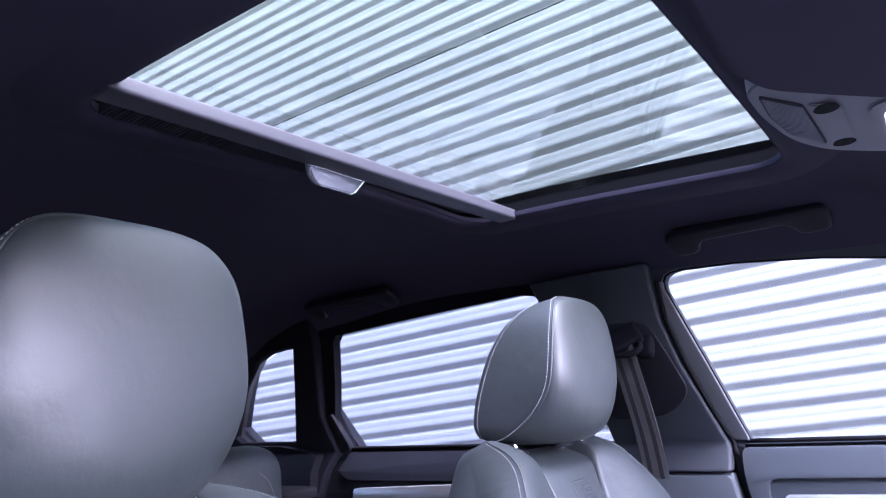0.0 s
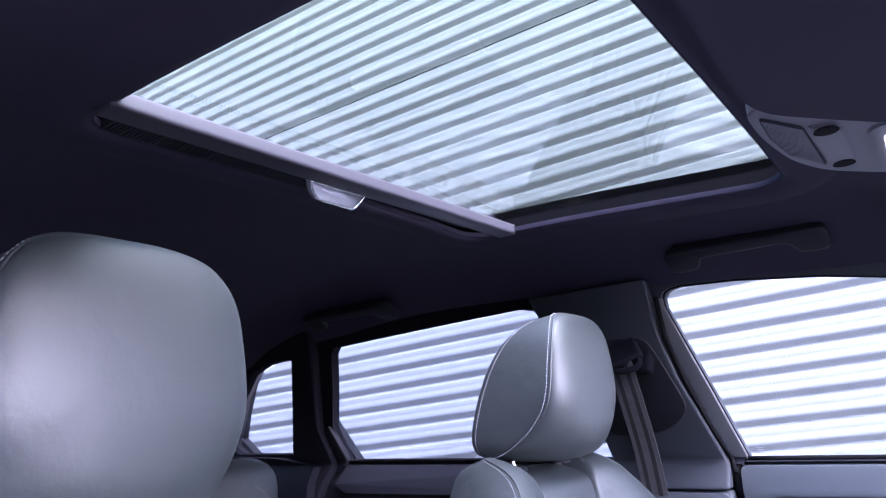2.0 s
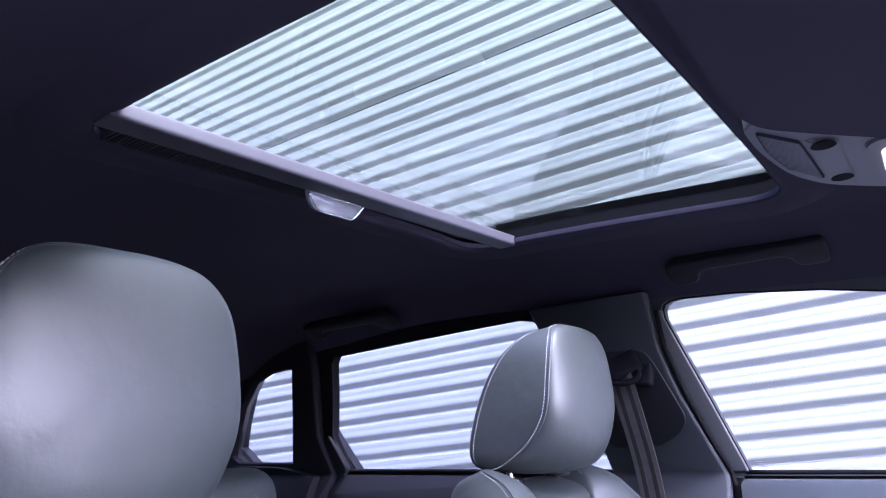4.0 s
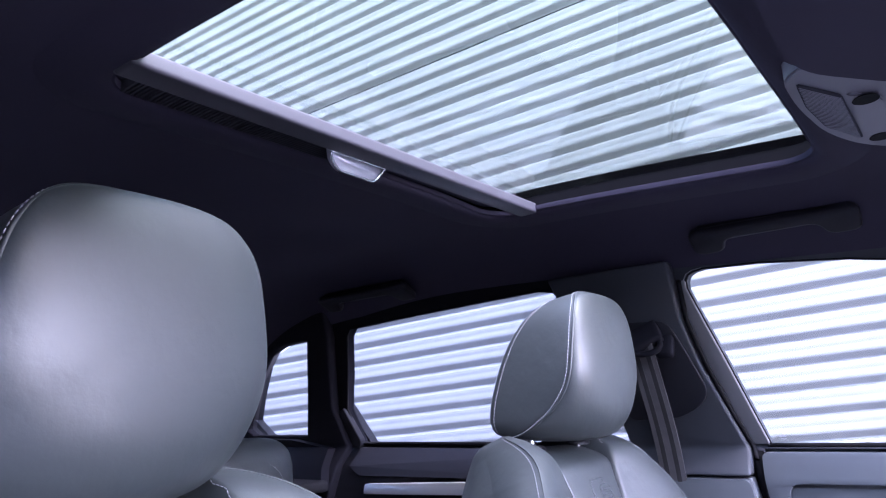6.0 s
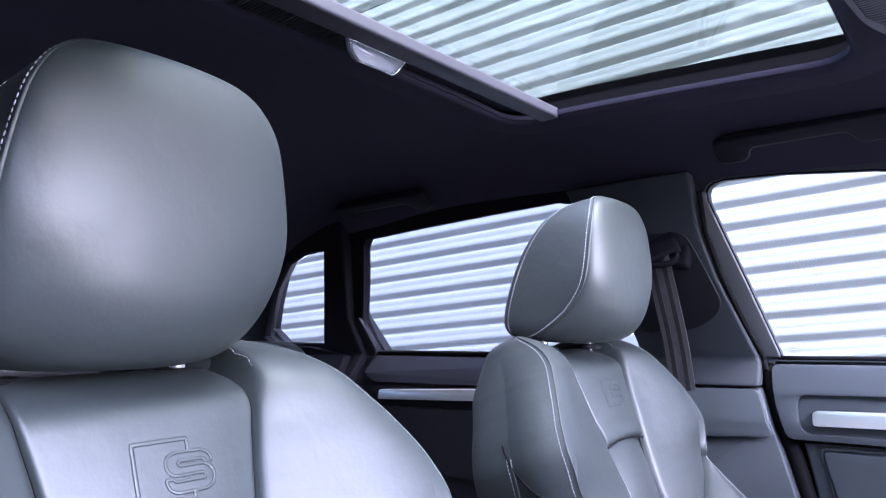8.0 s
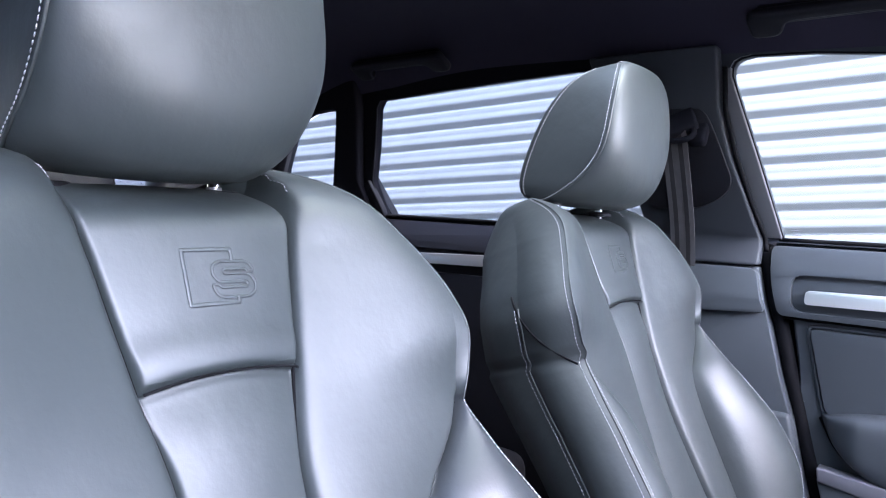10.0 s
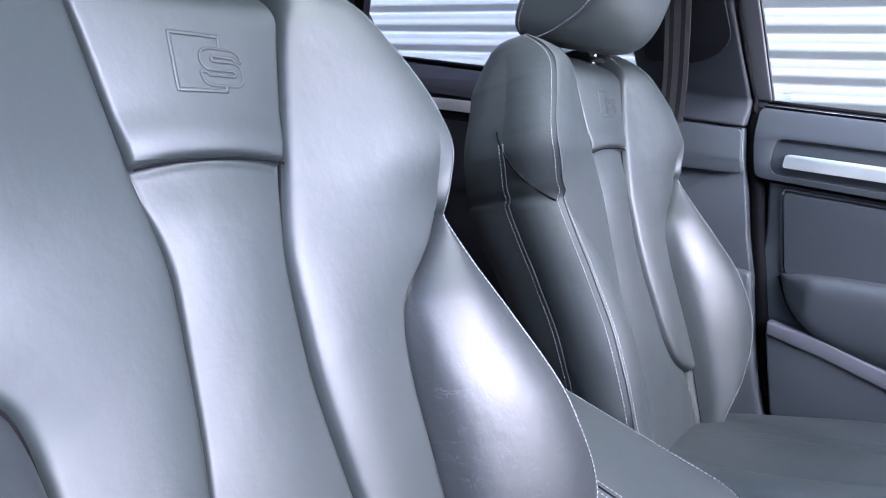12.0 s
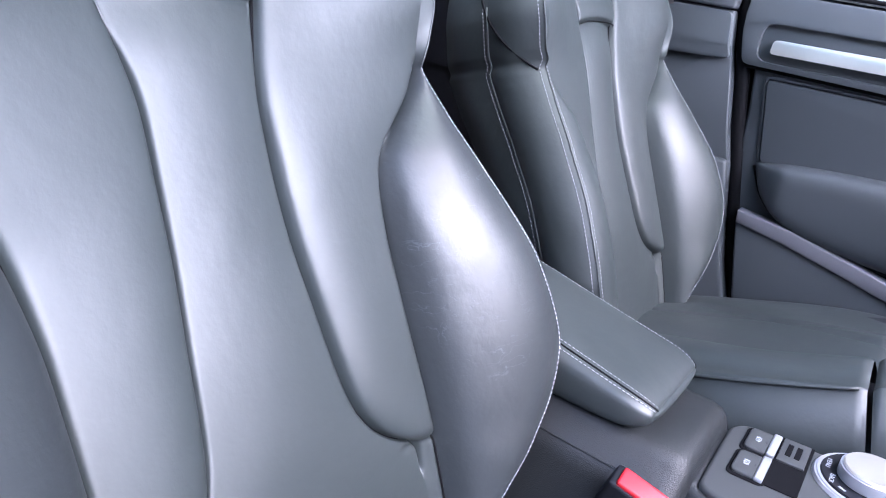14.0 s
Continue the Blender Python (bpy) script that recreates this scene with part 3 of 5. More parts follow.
pad("sill_trim", [(0.298, 0.600), (0.275, 0.50), (0.248, 0.40), (0.213, 0.31), (0.213, 0.24), (0.62, 0.24), (0.62, 0.600)], -0.032, 0.04, TRIM, pillar, bevel=0.009)
pad("sill_strip", [(0.276, 0.505), (0.280, 0.522), (0.40, 0.545), (0.42, 0.53)], -0.038, 0.012, STRIP_GREY, pillar, "pale grey sill strip", bevel=0.003)
tube("door_seal", side_line([(0.372, 0.895), (0.352, 0.83), (0.332, 0.765), (0.312, 0.68), (0.290, 0.60), (0.264, 0.50), (0.236, 0.40), (0.19, 0.30)], 0.010, False, 8), 0.013, RUBBER, pillar, "black door seal")
tube("frame_seal", side_line([(0.366, 0.89), (0.390, 0.97), (0.411, 1.06), (0.421, 1.14), (0.414, 1.205)], -0.022, False, 8), 0.0045, RUBBER, pillar)
COVER = rounded([(0.585, 1.145), (0.452, 1.140), (0.436, 1.09), (0.416, 1.012), (0.440, 0.985), (0.485, 0.965), (0.585, 0.962)], 0.02)
pad("adjuster_cover", COVER, -0.040, 0.02, TRIM_DARK, pillar, "black belt adjuster cover", bevel=0.006)

belt = thing("seat_belt", "black woven seat belt hanging from the centre pillar", "seat belt")
guide = part("belt_guide", box(bmesh.new(), (-0.011, -0.030, -0.020), (0.011, 0.030, 0.024), 0.008, 3), PILLAR_DARK, belt, "black belt guide")
guide.matrix_basis = pose(0.618, 0.492, 1.112, -25, 28, 0)
tube("guide_loop", [(0.612 + 0.006 * math.sin(q), 0.493 + 0.030 * math.cos(q), 1.096 + 0.014 * math.sin(q)) for q in np.linspace(0, 2 * math.pi, 25)], 0.0055, PILLAR_DARK, belt)
anchor = part("anchor_boss", box(bmesh.new(), (-0.010, -0.016, -0.022), (0.012, 0.016, 0.022), 0.009, 3), PILLAR_DARK, belt)
anchor.matrix_basis = pose(0.635, 0.463, 1.095, 0, 28, 0)


def strap(name, line, across, width, mat, parent, label="", lift=0.0, thick=0.0014):
    line = np.asarray(line, float)
    tang = np.gradient(line, axis=0)
    a = np.broadcast_to(np.array(across, float), line.shape)
    nrm = np.cross(tang, a)
    nrm /= np.linalg.norm(nrm, axis=1)[:, None]
    rows = [line - a * width / 2 + nrm * lift, line + a * width / 2 + nrm * lift, line + a * width / 2 + nrm * (lift + thick), line - a * width / 2 + nrm * (lift + thick)]
    verts = np.stack(rows, 1).reshape(-1, 3)
    faces = [(i * 4 + j, i * 4 + (j + 1) % 4, (i + 1) * 4 + (j + 1) % 4, (i + 1) * 4 + j) for i in range(len(line) - 1) for j in range(4)]
    return from_arrays(name, verts, faces + [(3, 2, 1, 0)], mat, parent, label, smooth=False)


way = smooth_line([(0.607, 0.500, 1.100), (0.648, 0.502, 1.03), (0.700, 0.505, 0.93), (0.732, 0.508, 0.83), (0.722, 0.500, 0.60), (0.715, 0.49, 0.30)], 40)
strap("webbing", way, (0, 1, 0), 0.047, WEBBING, belt, "black woven webbing")
for off in (-0.0105, 0.0105):
    strap("stripe", way + np.array((0, off, 0)), (0, 1, 0), 0.0085, WEBBING_DARK, belt, "darker woven stripe", -0.0007, 0.0005)

# ---- far rear door and quarter panel ----
rdoor = thing("rear_door", "rear car door with an aluminium strip, trim darkened for shade", "car door")
# trim darker than the front door's: the shade back here is coloured in
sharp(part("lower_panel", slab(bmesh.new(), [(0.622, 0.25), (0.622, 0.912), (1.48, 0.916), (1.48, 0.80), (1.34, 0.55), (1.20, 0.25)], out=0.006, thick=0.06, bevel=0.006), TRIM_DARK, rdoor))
ring = [(0.55, 0.914), (0.58, 1.12), (0.60, 1.25), (0.88, 1.25), (1.29, 1.246), (1.33, 1.20), (1.44, 1.01), (1.44, 0.917)]
sharp(part("window_frame", slab(bmesh.new(), ring, [WIN_REAR], out=-0.006, thick=0.03, bevel=0.004), PILLAR_DARK, rdoor, "window frame, darkened for shade"))
pane_for(WIN_REAR, GLASS_REAR, rdoor)
tube("window_seal", side_line(WIN_REAR, -0.002), 0.004, RUBBER, rdoor)
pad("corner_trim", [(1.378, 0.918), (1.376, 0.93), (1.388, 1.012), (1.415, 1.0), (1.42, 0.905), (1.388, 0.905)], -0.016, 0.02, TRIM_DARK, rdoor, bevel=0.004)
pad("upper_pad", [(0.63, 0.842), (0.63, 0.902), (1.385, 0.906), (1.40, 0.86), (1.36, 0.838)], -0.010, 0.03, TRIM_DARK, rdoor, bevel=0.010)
pad("aluminium_strip", rounded([(0.66, 0.816), (0.66, 0.846), (1.318, 0.820), (1.318, 0.796)], 0.006), -0.026, 0.02, ALU, rdoor, "brushed aluminium strip", bevel=0.004)
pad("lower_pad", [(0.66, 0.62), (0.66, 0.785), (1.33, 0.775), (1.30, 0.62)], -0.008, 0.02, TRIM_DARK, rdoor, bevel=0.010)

# rear trim takes the darker pillar colour in place of falling shade
cpillar = thing("c_pillar_trim", "plastic trim round the rear quarter window, darkened for shade", "pillar trim", kind="structure")
outer = [(1.290, 1.25), (1.312, 1.19), (1.412, 1.01), (1.415, 0.90), (1.44, 0.80), (1.50, 0.60), (1.98, 0.60), (1.98, 0.95), (1.86, 1.07), (1.70, 1.19), (1.55, 1.25)]
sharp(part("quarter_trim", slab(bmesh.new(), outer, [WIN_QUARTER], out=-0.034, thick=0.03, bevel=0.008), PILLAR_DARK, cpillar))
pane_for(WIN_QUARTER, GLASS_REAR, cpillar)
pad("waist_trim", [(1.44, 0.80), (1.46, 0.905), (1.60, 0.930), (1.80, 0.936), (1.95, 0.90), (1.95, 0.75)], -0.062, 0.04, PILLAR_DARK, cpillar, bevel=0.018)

# ---- closing walls: near side behind the open door, front, tail ----
near_side = slab(bmesh.new(), [(0.44, 0.22), (0.44, 1.24), (1.55, 1.24), (1.70, 1.19), (1.86, 1.07), (1.98, 0.95), (1.98, 0.22)], [WIN_REAR, WIN_QUARTER], out=0.0, thick=0.05)
for v in near_side.verts:
    v.co.x *= -1
tagged(sharp(part("wall_near_side", near_side, PILLAR)), "dark trim of the near rear side", "wall", kind="structure")
bm = bmesh.new()
box(bm, (-0.80, -1.15, 0.20), (0.80, -1.05, 0.95), 0.02)
tagged(part("wall_front", bm, TRIM_DARK), "plain dark bulkhead at the front", "wall", kind="structure")
# out of view; its height and reach are set to block low front light
bm = bmesh.new()
box(bm, (-0.74, -1.06, 0.42), (0.74, -0.42, 0.965), 0.08, 4)
tagged(part("dashboard", bm, TRIM), "plain dark padded dashboard, unseen, placed to block low front light", "dashboard")
bm = bmesh.new()
box(bm, (-0.72, 1.95, 0.20), (0.74, 2.05, 0.93), 0.02)
tagged(part("wall_tail", bm, TRIM_DARK), "plain dark tailgate wall", "wall", kind="structure")
bm = bmesh.new()
box(bm, (-0.70, 1.42, 0.80), (0.70, 1.96, 0.83), 0.01)
tagged(part("parcel_shelf", bm, CARPET), "black parcel shelf behind the rear bench", "shelf")

for sign, y_front, label in ((1, -0.90, "painted outer side of the car body"), (-1, 0.46, "painted outer side of the car body")):
    bm = slab(bmesh.new(), [(y_front, 0.20), (y_front, 0.93 if sign > 0 else 1.29)] + ([(-0.72, 0.965), (-0.42, 1.10), (-0.15, 1.195), (0.06, 1.25), (0.3, 1.29)] if sign > 0 else []) + [(1.55, 1.29), (1.74, 1.23), (1.88, 1.08), (2.02, 0.95), (2.02, 0.20)], [grow(WIN_FRONT, 0.036), grow(WIN_REAR, 0.05), grow(WIN_QUARTER, 0.054)] if sign > 0 else [grow(WIN_REAR, 0.012), grow(WIN_QUARTER, 0.012)], out=0.052, thick=0.03)
    for v in bm.verts:
        v.co.x *= sign
    tagged(sharp(part("wall_outer_side", bm, PAINT)), label, "wall", kind="structure")

# panes added with a tint dark enough to dim the rear of the cabin
GLASS_DARK = glass("light_cutting_glass", (0.30, 0.32, 0.35))
for opening in (WIN_REAR, WIN_QUARTER):
    bm = slab(bmesh.new(), grow(opening, 0.02), out=0.03, thick=0.004)
    for v in bm.verts:
        v.co.x *= -1
    tagged(part("window_1", bm, GLASS_DARK, smooth=False), "near rear side glass, added with a dark tint to cut light", "window", kind="structure")
bm = bmesh.new()
tail_pane = [bm.verts.new(p) for p in ((-0.60, 1.99, 0.92), (0.60, 1.99, 0.92), (0.56, 1.80, 1.24), (-0.56, 1.80, 1.24))]
bm.faces.new(tail_pane)
bmesh.ops.solidify(bm, geom=bm.faces[:], thickness=0.004)
tagged(part("window_2", bm, GLASS_DARK, smooth=False), "tailgate glass, given a dark tint to cut light", "window", kind="structure")

# ---- front seats ----
# outline of the backrest: height along it, half width
EDGE = spline([(-0.56, 0.145), (-0.50, 0.153), (-0.45, 0.172), (-0.41, 0.210), (-0.37, 0.245), (-0.32, 0.262), (-0.26, 0.257), (-0.20, 0.243), (-0.14, 0.226), (-0.09, 0.213), (-0.058, 0.207), (-0.04, 0.215), (0.0, 0.223), (0.03, 0.215), (0.07, 0.192), (0.10, 0.171), (0.13, 0.150), (0.152, 0.134), (0.167, 0.121), (0.175, 0.108)])
PANEL = spline([(-0.56, 0.128), (-0.41, 0.130), (-0.384, 0.129), (-0.377, 0.122), (-0.370, 0.109), (-0.360, 0.095), (-0.345, 0.081), (-0.325, 0.070), (-0.30, 0.0635), (-0.24, 0.056), (-0.16, 0.048), (-0.085, 0.046), (0.0, 0.061), (0.06, 0.072), (0.12, 0.081), (0.18, 0.083)])
BOLSTER = spline([(-0.56, 0.142), (-0.45, 0.147), (-0.355, 0.144), (-0.27, 0.142), (-0.21, 0.142), (-0.16, 0.1455), (-0.135, 0.151), (-0.115, 0.164), (-0.097, 0.181), (-0.078, 0.197), (-0.058, 0.206), (0.17, 0.21)])
RISE = spline([(-0.56, 0.02), (-0.48, 0.055), (-0.41, 0.085), (-0.32, 0.098), (-0.25, 0.090), (-0.16, 0.060), (-0.10, 0.036), (-0.058, 0.024), (0.0, 0.036), (0.05, 0.032), (0.10, 0.022), (0.17, 0.0)])
NA, NB, NC, ND = 34, 34, 40, 26


def back_shape(vs):
    """Rows of one half of the backrest, from its middle to the back of its side: u, v, w for each row and column."""
    v = np.asarray(vs)[:, None]
    e, c, b, rise = EDGE(v), PANEL(v), BOLSTER(v), RISE(v)
    b = np.minimum(b, e - 0.0015)
    c = np.minimum(c, b - 0.0015)
    k = np.linspace(0, 1, NA)[None]
    ease = 0.5 - 0.5 * np.cos(np.pi * np.linspace(0, 1, NB))[None]
    ua = c * np.sin(k * np.pi / 2)
    ub = c + (b - c) * ease
    kc = np.linspace(0, 1, NC)[None]
    uc = b + (e - b) * kc
    u = np.concatenate([ua, ub[:, 1:], uc[:, 1:]], 1)
    low = step(-v, 0.051, 0.071)          # where the side bolster has parted from the shoulder
    wing = step(-v, -0.03, 0.16)
    # the middle panel, nearly flat; the wings swell, the bolsters rise to their stitched edge
    p = 0.006 * (1 - (u / (c + 1e-6)) ** 2).clip(0, 1)
    t = ((u - c) / (b + (e - b) * (1 - low) - c + 1e-6)).clip(0, 1)
    p = p + (0.011 + 0.006 * wing) * (1 - 0.28 * np.exp(-t / 0.022) - 0.72 * np.exp(-t / 0.24)) * np.cos(np.pi / 2 * t) ** 0.8 * (u > c) * step(-v, -0.172, -0.09) * step(v, -0.395, -0.365)
    s = ((u - b) / (e - b + 1e-6)).clip(0, 1)
    p = p + low * (rise - 0.012 * wing - 0.020 * step(-v, 0.12, 0.40)) * (0.35 * (1 - np.exp(-s / 0.05)) + 0.65 * np.sin(s * np.pi / 2)) * (u > b)
    p = p + low * 0.009 * np.sin(np.pi * s ** 0.9) ** 0.8 * step(e - b, 0.012, 0.08) * (u > b)
    p = p - 0.011 * low * (1 - s) ** 2 * np.exp(-((v + 0.110) / 0.055) ** 2) * (u > b)
    shoulder = ((u - c) / (e - c + 1e-6)).clip(0, 1)
    p = p + rise * step(shoulder, 0.0, 1.0) * ((1 - wing) + (wing - low) * s)
    p = p + wing * 0.012 * t ** 2
    # seams pulled in
    def groove(d, deep, wide):
        return -deep * np.exp(-(d / wide) ** 2)
    p = p + groove(u - c, 0.0035, 0.0024) * step(v, -0.42, -0.40) + groove(u - c, 0.0028, 0.0016) * step(v, -0.42, -0.40)
    p = p + low * (groove(u - b, 0.0050, 0.0036) + groove(u - b, 0.0028, 0.0016))
    bow = v - 0.0 + 0.006 * (u / 0.06) ** 2
    mid = 1 - step(u, c - 0.004, c + 0.001)
    p = p + mid * (groove(bow, 0.0030, 0.0034) + groove(bow, 0.002, 0.0012) + 0.0030 * np.exp(-((bow - 0.016) / 0.016) ** 2) - 0.0080 * np.exp(-(bow / 0.032) ** 2) * step(-bow, -0.004, 0.004))
    under = v + 0.381 + 0.03 * (0.148 - u)
    p = p + groove(under, 0.004, 0.004) * step(u, c - 0.03, c) * (1 - step(u, b - 0.002, b + 0.004))
    # the top rolls back
    roll = ((v - 0.104) / 0.071).clip(0, 1)
    p = p - 0.052 * roll ** 2.2
    top = v - 0.024 * (1 - step(u, 0.083, 0.093)) * step(v, 0.07, 0.175)
    p = p + 0.005 * np.exp(-((u - 0.106) / 0.022) ** 2) * step(v, 0.08, 0.14) * (1 - 0.5 * roll)
    # lower back eases into the cushion
    p = p + 0.020 * step(-v, 0.12, 0.40)
    # side and back
    kd = np.linspace(0, 1, ND + 1)[None, 1:]
    depth = 0.168 - 0.012 * step(v, -0.05, 0.10) - 0.075 * roll ** 2.2
    back = p[:, -1:] - depth * kd
    lean = 0.40 * low * np.maximum(e - 0.205, 0)
    ud = e + 0.010 * np.sin(np.pi * kd.clip(0, 0.5)) * (1 - roll) + 0.011 * low * np.sin(np.pi * (kd / 0.462).clip(0, 1)) ** 0.8 + 0.006 * (1 - low) * (1 - roll) * np.sin(np.pi * (kd / 0.462).clip(0, 1)) - lean * kd * 1.6 - (0.035 + 0.02 * roll) * kd ** 4
    u = np.concatenate([u, ud], 1)
    w = np.concatenate([p, back], 1)
    vv = np.concatenate([np.broadcast_to(top, p.shape), np.broadcast_to(top[:, -1:], back.shape)], 1)
    return u, vv, w


V_ROWS = np.r_[np.linspace(-0.56, -0.44, 22)[:-1], np.linspace(-0.44, -0.10, 120)[:-1], np.linspace(-0.10, 0.03, 80)[:-1], np.linspace(0.03, 0.13, 44)[:-1], 0.13 + 0.045 * np.sin(np.linspace(0, 1, 20) * np.pi / 2)]
GU, GV, GW = back_shape(V_ROWS)
COLS = GU.shape[1]
CUT_PANEL, CUT_WING, CUT_EDGE = NA - 1, NA + NB - 2, NA + NB + NC - 3
ROW_SEAM = int(np.argmin(abs(V_ROWS)))
ROW_NOTCH = int(np.argmin(abs(V_ROWS + 0.058)))


def back_point(sign, i, j, out=0.0):
    return np.array((sign * GU[i, j], -GW[i, j] - out, GV[i, j]))


def side_point(sign, v, w, out=0.0008):
    """A place on the backrest's side at a height along it and a depth."""
    i = int(np.argmin(abs(V_ROWS - v)))
    cols = GW[i, CUT_EDGE:]
    j = int(np.argmin(abs(cols - w)))
    u = np.interp(-w, -cols, GU[i, CUT_EDGE:])
    return np.array((sign * (u + out), -w, GV[i, CUT_EDGE + j]))


def patch(name, rows, cols, signs, mat, parent, label=""):
    """A piece of the backrest's cover between two rows and two columns; both signs: across the middle."""
    i0, i1 = rows
    j0, j1 = cols
    if len(signs) == 2:
        order = [(-1, j) for j in range(j1, 0, -1)] + [(1, j) for j in range(0, j1 + 1)]
    else:
        order = [(signs[0], j) for j in range(j0, j1 + 1)]
    verts = [back_point(s, i, j) for i in range(i0, i1 + 1) for s, j in order]
    m = len(order)
    flip = -1 if len(signs) == 1 and signs[0] < 0 else 1
    faces = [((a * m + k), (a * m + k + 1), ((a + 1) * m + k + 1), ((a + 1) * m + k))[::flip] for a in range(i1 - i0) for k in range(m - 1)]
    return from_arrays(name, verts, faces, mat, parent, label)


def flank_patch(name, upper, sign, mat, parent, label):
    """The strip of the side next to the edge, above or below the curved seam under the shoulder."""
    seam_v = lambda w: np.interp(w, (-0.058, -0.055, -0.046, -0.021, 0.006, 0.028), (0.075, 0.050, 0.021, -0.025, -0.059, -0.070))
    rows, cols = len(V_ROWS), 13
    verts = [back_point(sign, i, CUT_EDGE + j) for i in range(rows) for j in range(cols)]
    faces = []
    for i in range(rows - 1):
        for j in range(cols - 1):
            above = V_ROWS[i] > seam_v(GW[i, CUT_EDGE + j] + (GW[i, CUT_EDGE + j + 1] - GW[i, CUT_EDGE + j]) / 2)
            if above == upper:
                faces.append((i * cols + j, i * cols + j + 1, (i + 1) * cols + j + 1, (i + 1) * cols + j)[::1 if sign > 0 else -1])
    used = sorted({k for f in faces for k in f})
    place = {k: n for n, k in enumerate(used)}
    return from_arrays(name, [verts[k] for k in used], [tuple(place[k] for k in f) for f in faces], mat, parent, label)


def edge_line(sign, rows, j, out=0.0, side=0.0):
    return np.array([back_point(sign, i, j, out) + np.array((sign * side, 0, 0)) for i in rows])


def loop_through(points, n):
    """A closed smooth loop, alike on both sides of the middle, from the points of one half: x, z, depth."""
    half = np.array(points, float)
    ring = np.r_[half, (half * (-1, 1, 1))[-2:0:-1]]
    m = len(ring)
    t = np.linspace(0, m, n, endpoint=False)
    i, f = t.astype(int), (t % 1)[:, None]
    a, b, c, d = (ring[(i + k) % m] for k in (-1, 0, 1, 2))
    return 0.5 * (2 * b + (c - a) * f + (2 * a - 5 * b + 4 * c - d) * f**2 + (3 * b - a - 3 * c + d) * f**3)


def headrest(parent, m):
    """Head restraint: front cushion that wraps under, two side panels joined over the top, back cushion, stitched seams, two posts.
    Local: x across, y back, z up from the posts' foot."""
    n = 144
    # the front seam runs up the sides and over the top, and sweeps back along the bottom to meet the rear seam
    seam = loop_through([(0, 0.2030, 0.020), (0.030, 0.2022, 0.019), (0.055, 0.197, 0.015), (0.073, 0.185, 0.009), (0.086, 0.165, 0.006), (0.094, 0.135, 0.007), (0.0995, 0.100, 0.010), (0.1005, 0.075, 0.019), (0.099, 0.050, 0.041), (0.096, 0.030, 0.072), (0.089, 0.018, 0.100), (0.084, 0.0135, 0.122), (0.070, 0.012, 0.138), (0.040, 0.012, 0.146), (0, 0.012, 0.148)], n)
    rear = loop_through([(0, 0.198, 0.056), (0.030, 0.197, 0.057), (0.054, 0.192, 0.061), (0.072, 0.181, 0.071), (0.084, 0.163, 0.088), (0.091, 0.134, 0.108), (0.094, 0.100, 0.125), (0.095, 0.072, 0.136), (0.094, 0.052, 0.143), (0.092, 0.036, 0.147), (0.088, 0.025, 0.147), (0.082, 0.018, 0.145), (0.068, 0.0155, 0.147), (0.040, 0.0145, 0.150), (0, 0.0145, 0.152)], n)
    zc = 0.104
    for loop in (seam, rear):
        loop[:, 0] *= 1.03
        loop[:, 1] = zc + (loop[:, 1] - zc) * 1.075

    def skin(levels):
        verts = [(x, y, z) for level in levels for x, z, y in level]
        faces = [(a * n + k, a * n + (k + 1) % n, (a + 1) * n + (k + 1) % n, (a + 1) * n + k) for a in range(len(levels) - 1) for k in range(n)]
        return verts, faces

    # the front cushion is swept between its middle line, from the top seam down the face and back under, and the side seams
    spine = loop_through([(0, 0.203, 0.020), (0, 0.2026, 0.014), (0, 0.201, 0.007), (0, 0.193, -0.003), (0, 0.171, -0.011), (0, 0.137, -0.016), (0, 0.102, -0.018), (0, 0.074, -0.017), (0, 0.048, -0.014), (0, 0.028, -0.006), (0, 0.014, 0.008), (0, 0.006, 0.035), (0, 0.005, 0.075), (0, 0.008, 0.120), (0, 0.012, 0.148)], n)
    spine[:, 1] = zc + (spine[:, 1] - zc) * 1.075
    half, across = n // 2 + 1, 49
    verts = []
    for k in range(half):
        for q in np.linspace(-math.pi / 2, math.pi / 2, across):
            f = math.cos(q) ** (2 / 2.2)
            y, z = seam[k, 2] + (spine[k, 2] - seam[k, 2]) * f, seam[k, 1] + (spine[k, 1] - seam[k, 1]) * f
            verts.append((seam[k, 0] * math.copysign(abs(math.sin(q)) ** (2 / 2.2), q), y, z))
    faces = [(a * across + b, a * across + b + 1, (a + 1) * across + b + 1, (a + 1) * across + b) for a in range(half - 1) for b in range(across - 1)]
    rest = from_arrays("headrest", verts, faces, LEATHER, parent, "smooth grey leather headrest")
    rest.matrix_basis = m
    levels = []
    for k in np.linspace(0, 1, 18):
        level = seam + (rear - seam) * k
        puff = (0.0014 * math.sin(math.pi * k) ** 0.7 - 0.0012 * math.exp(-(k / 0.05) ** 2)) * np.minimum(1, np.linalg.norm(rear - seam, axis=1) / 0.04)[:, None]
        away = (level - (0, zc, 0)) * (1, 1, 0)
        levels.append(level + puff * away / (np.linalg.norm(away, axis=1)[:, None] + 1e-6))
    verts, faces = skin(levels)
    from_arrays("side_band", verts, faces, LEATHER, rest, "leather side panels joined over the top")
    centre = np.array((0, zc, 0.118))
    levels = []
    for q in np.linspace(math.pi / 2, 0.02, 14):
        level = centre + (rear - centre) * math.sin(q) ** 0.7
        level[:, 2] += 0.020 * math.cos(q)
        levels.append(level)
    verts, faces = skin(levels)
    from_arrays("back_cushion", verts, faces + [tuple(range(len(verts) - n, len(verts)))], LEATHER, rest)

    def along(loop, grow, shift, rows=slice(None)):
        away = (loop - (0, zc, 0)) * (1, 1, 0)
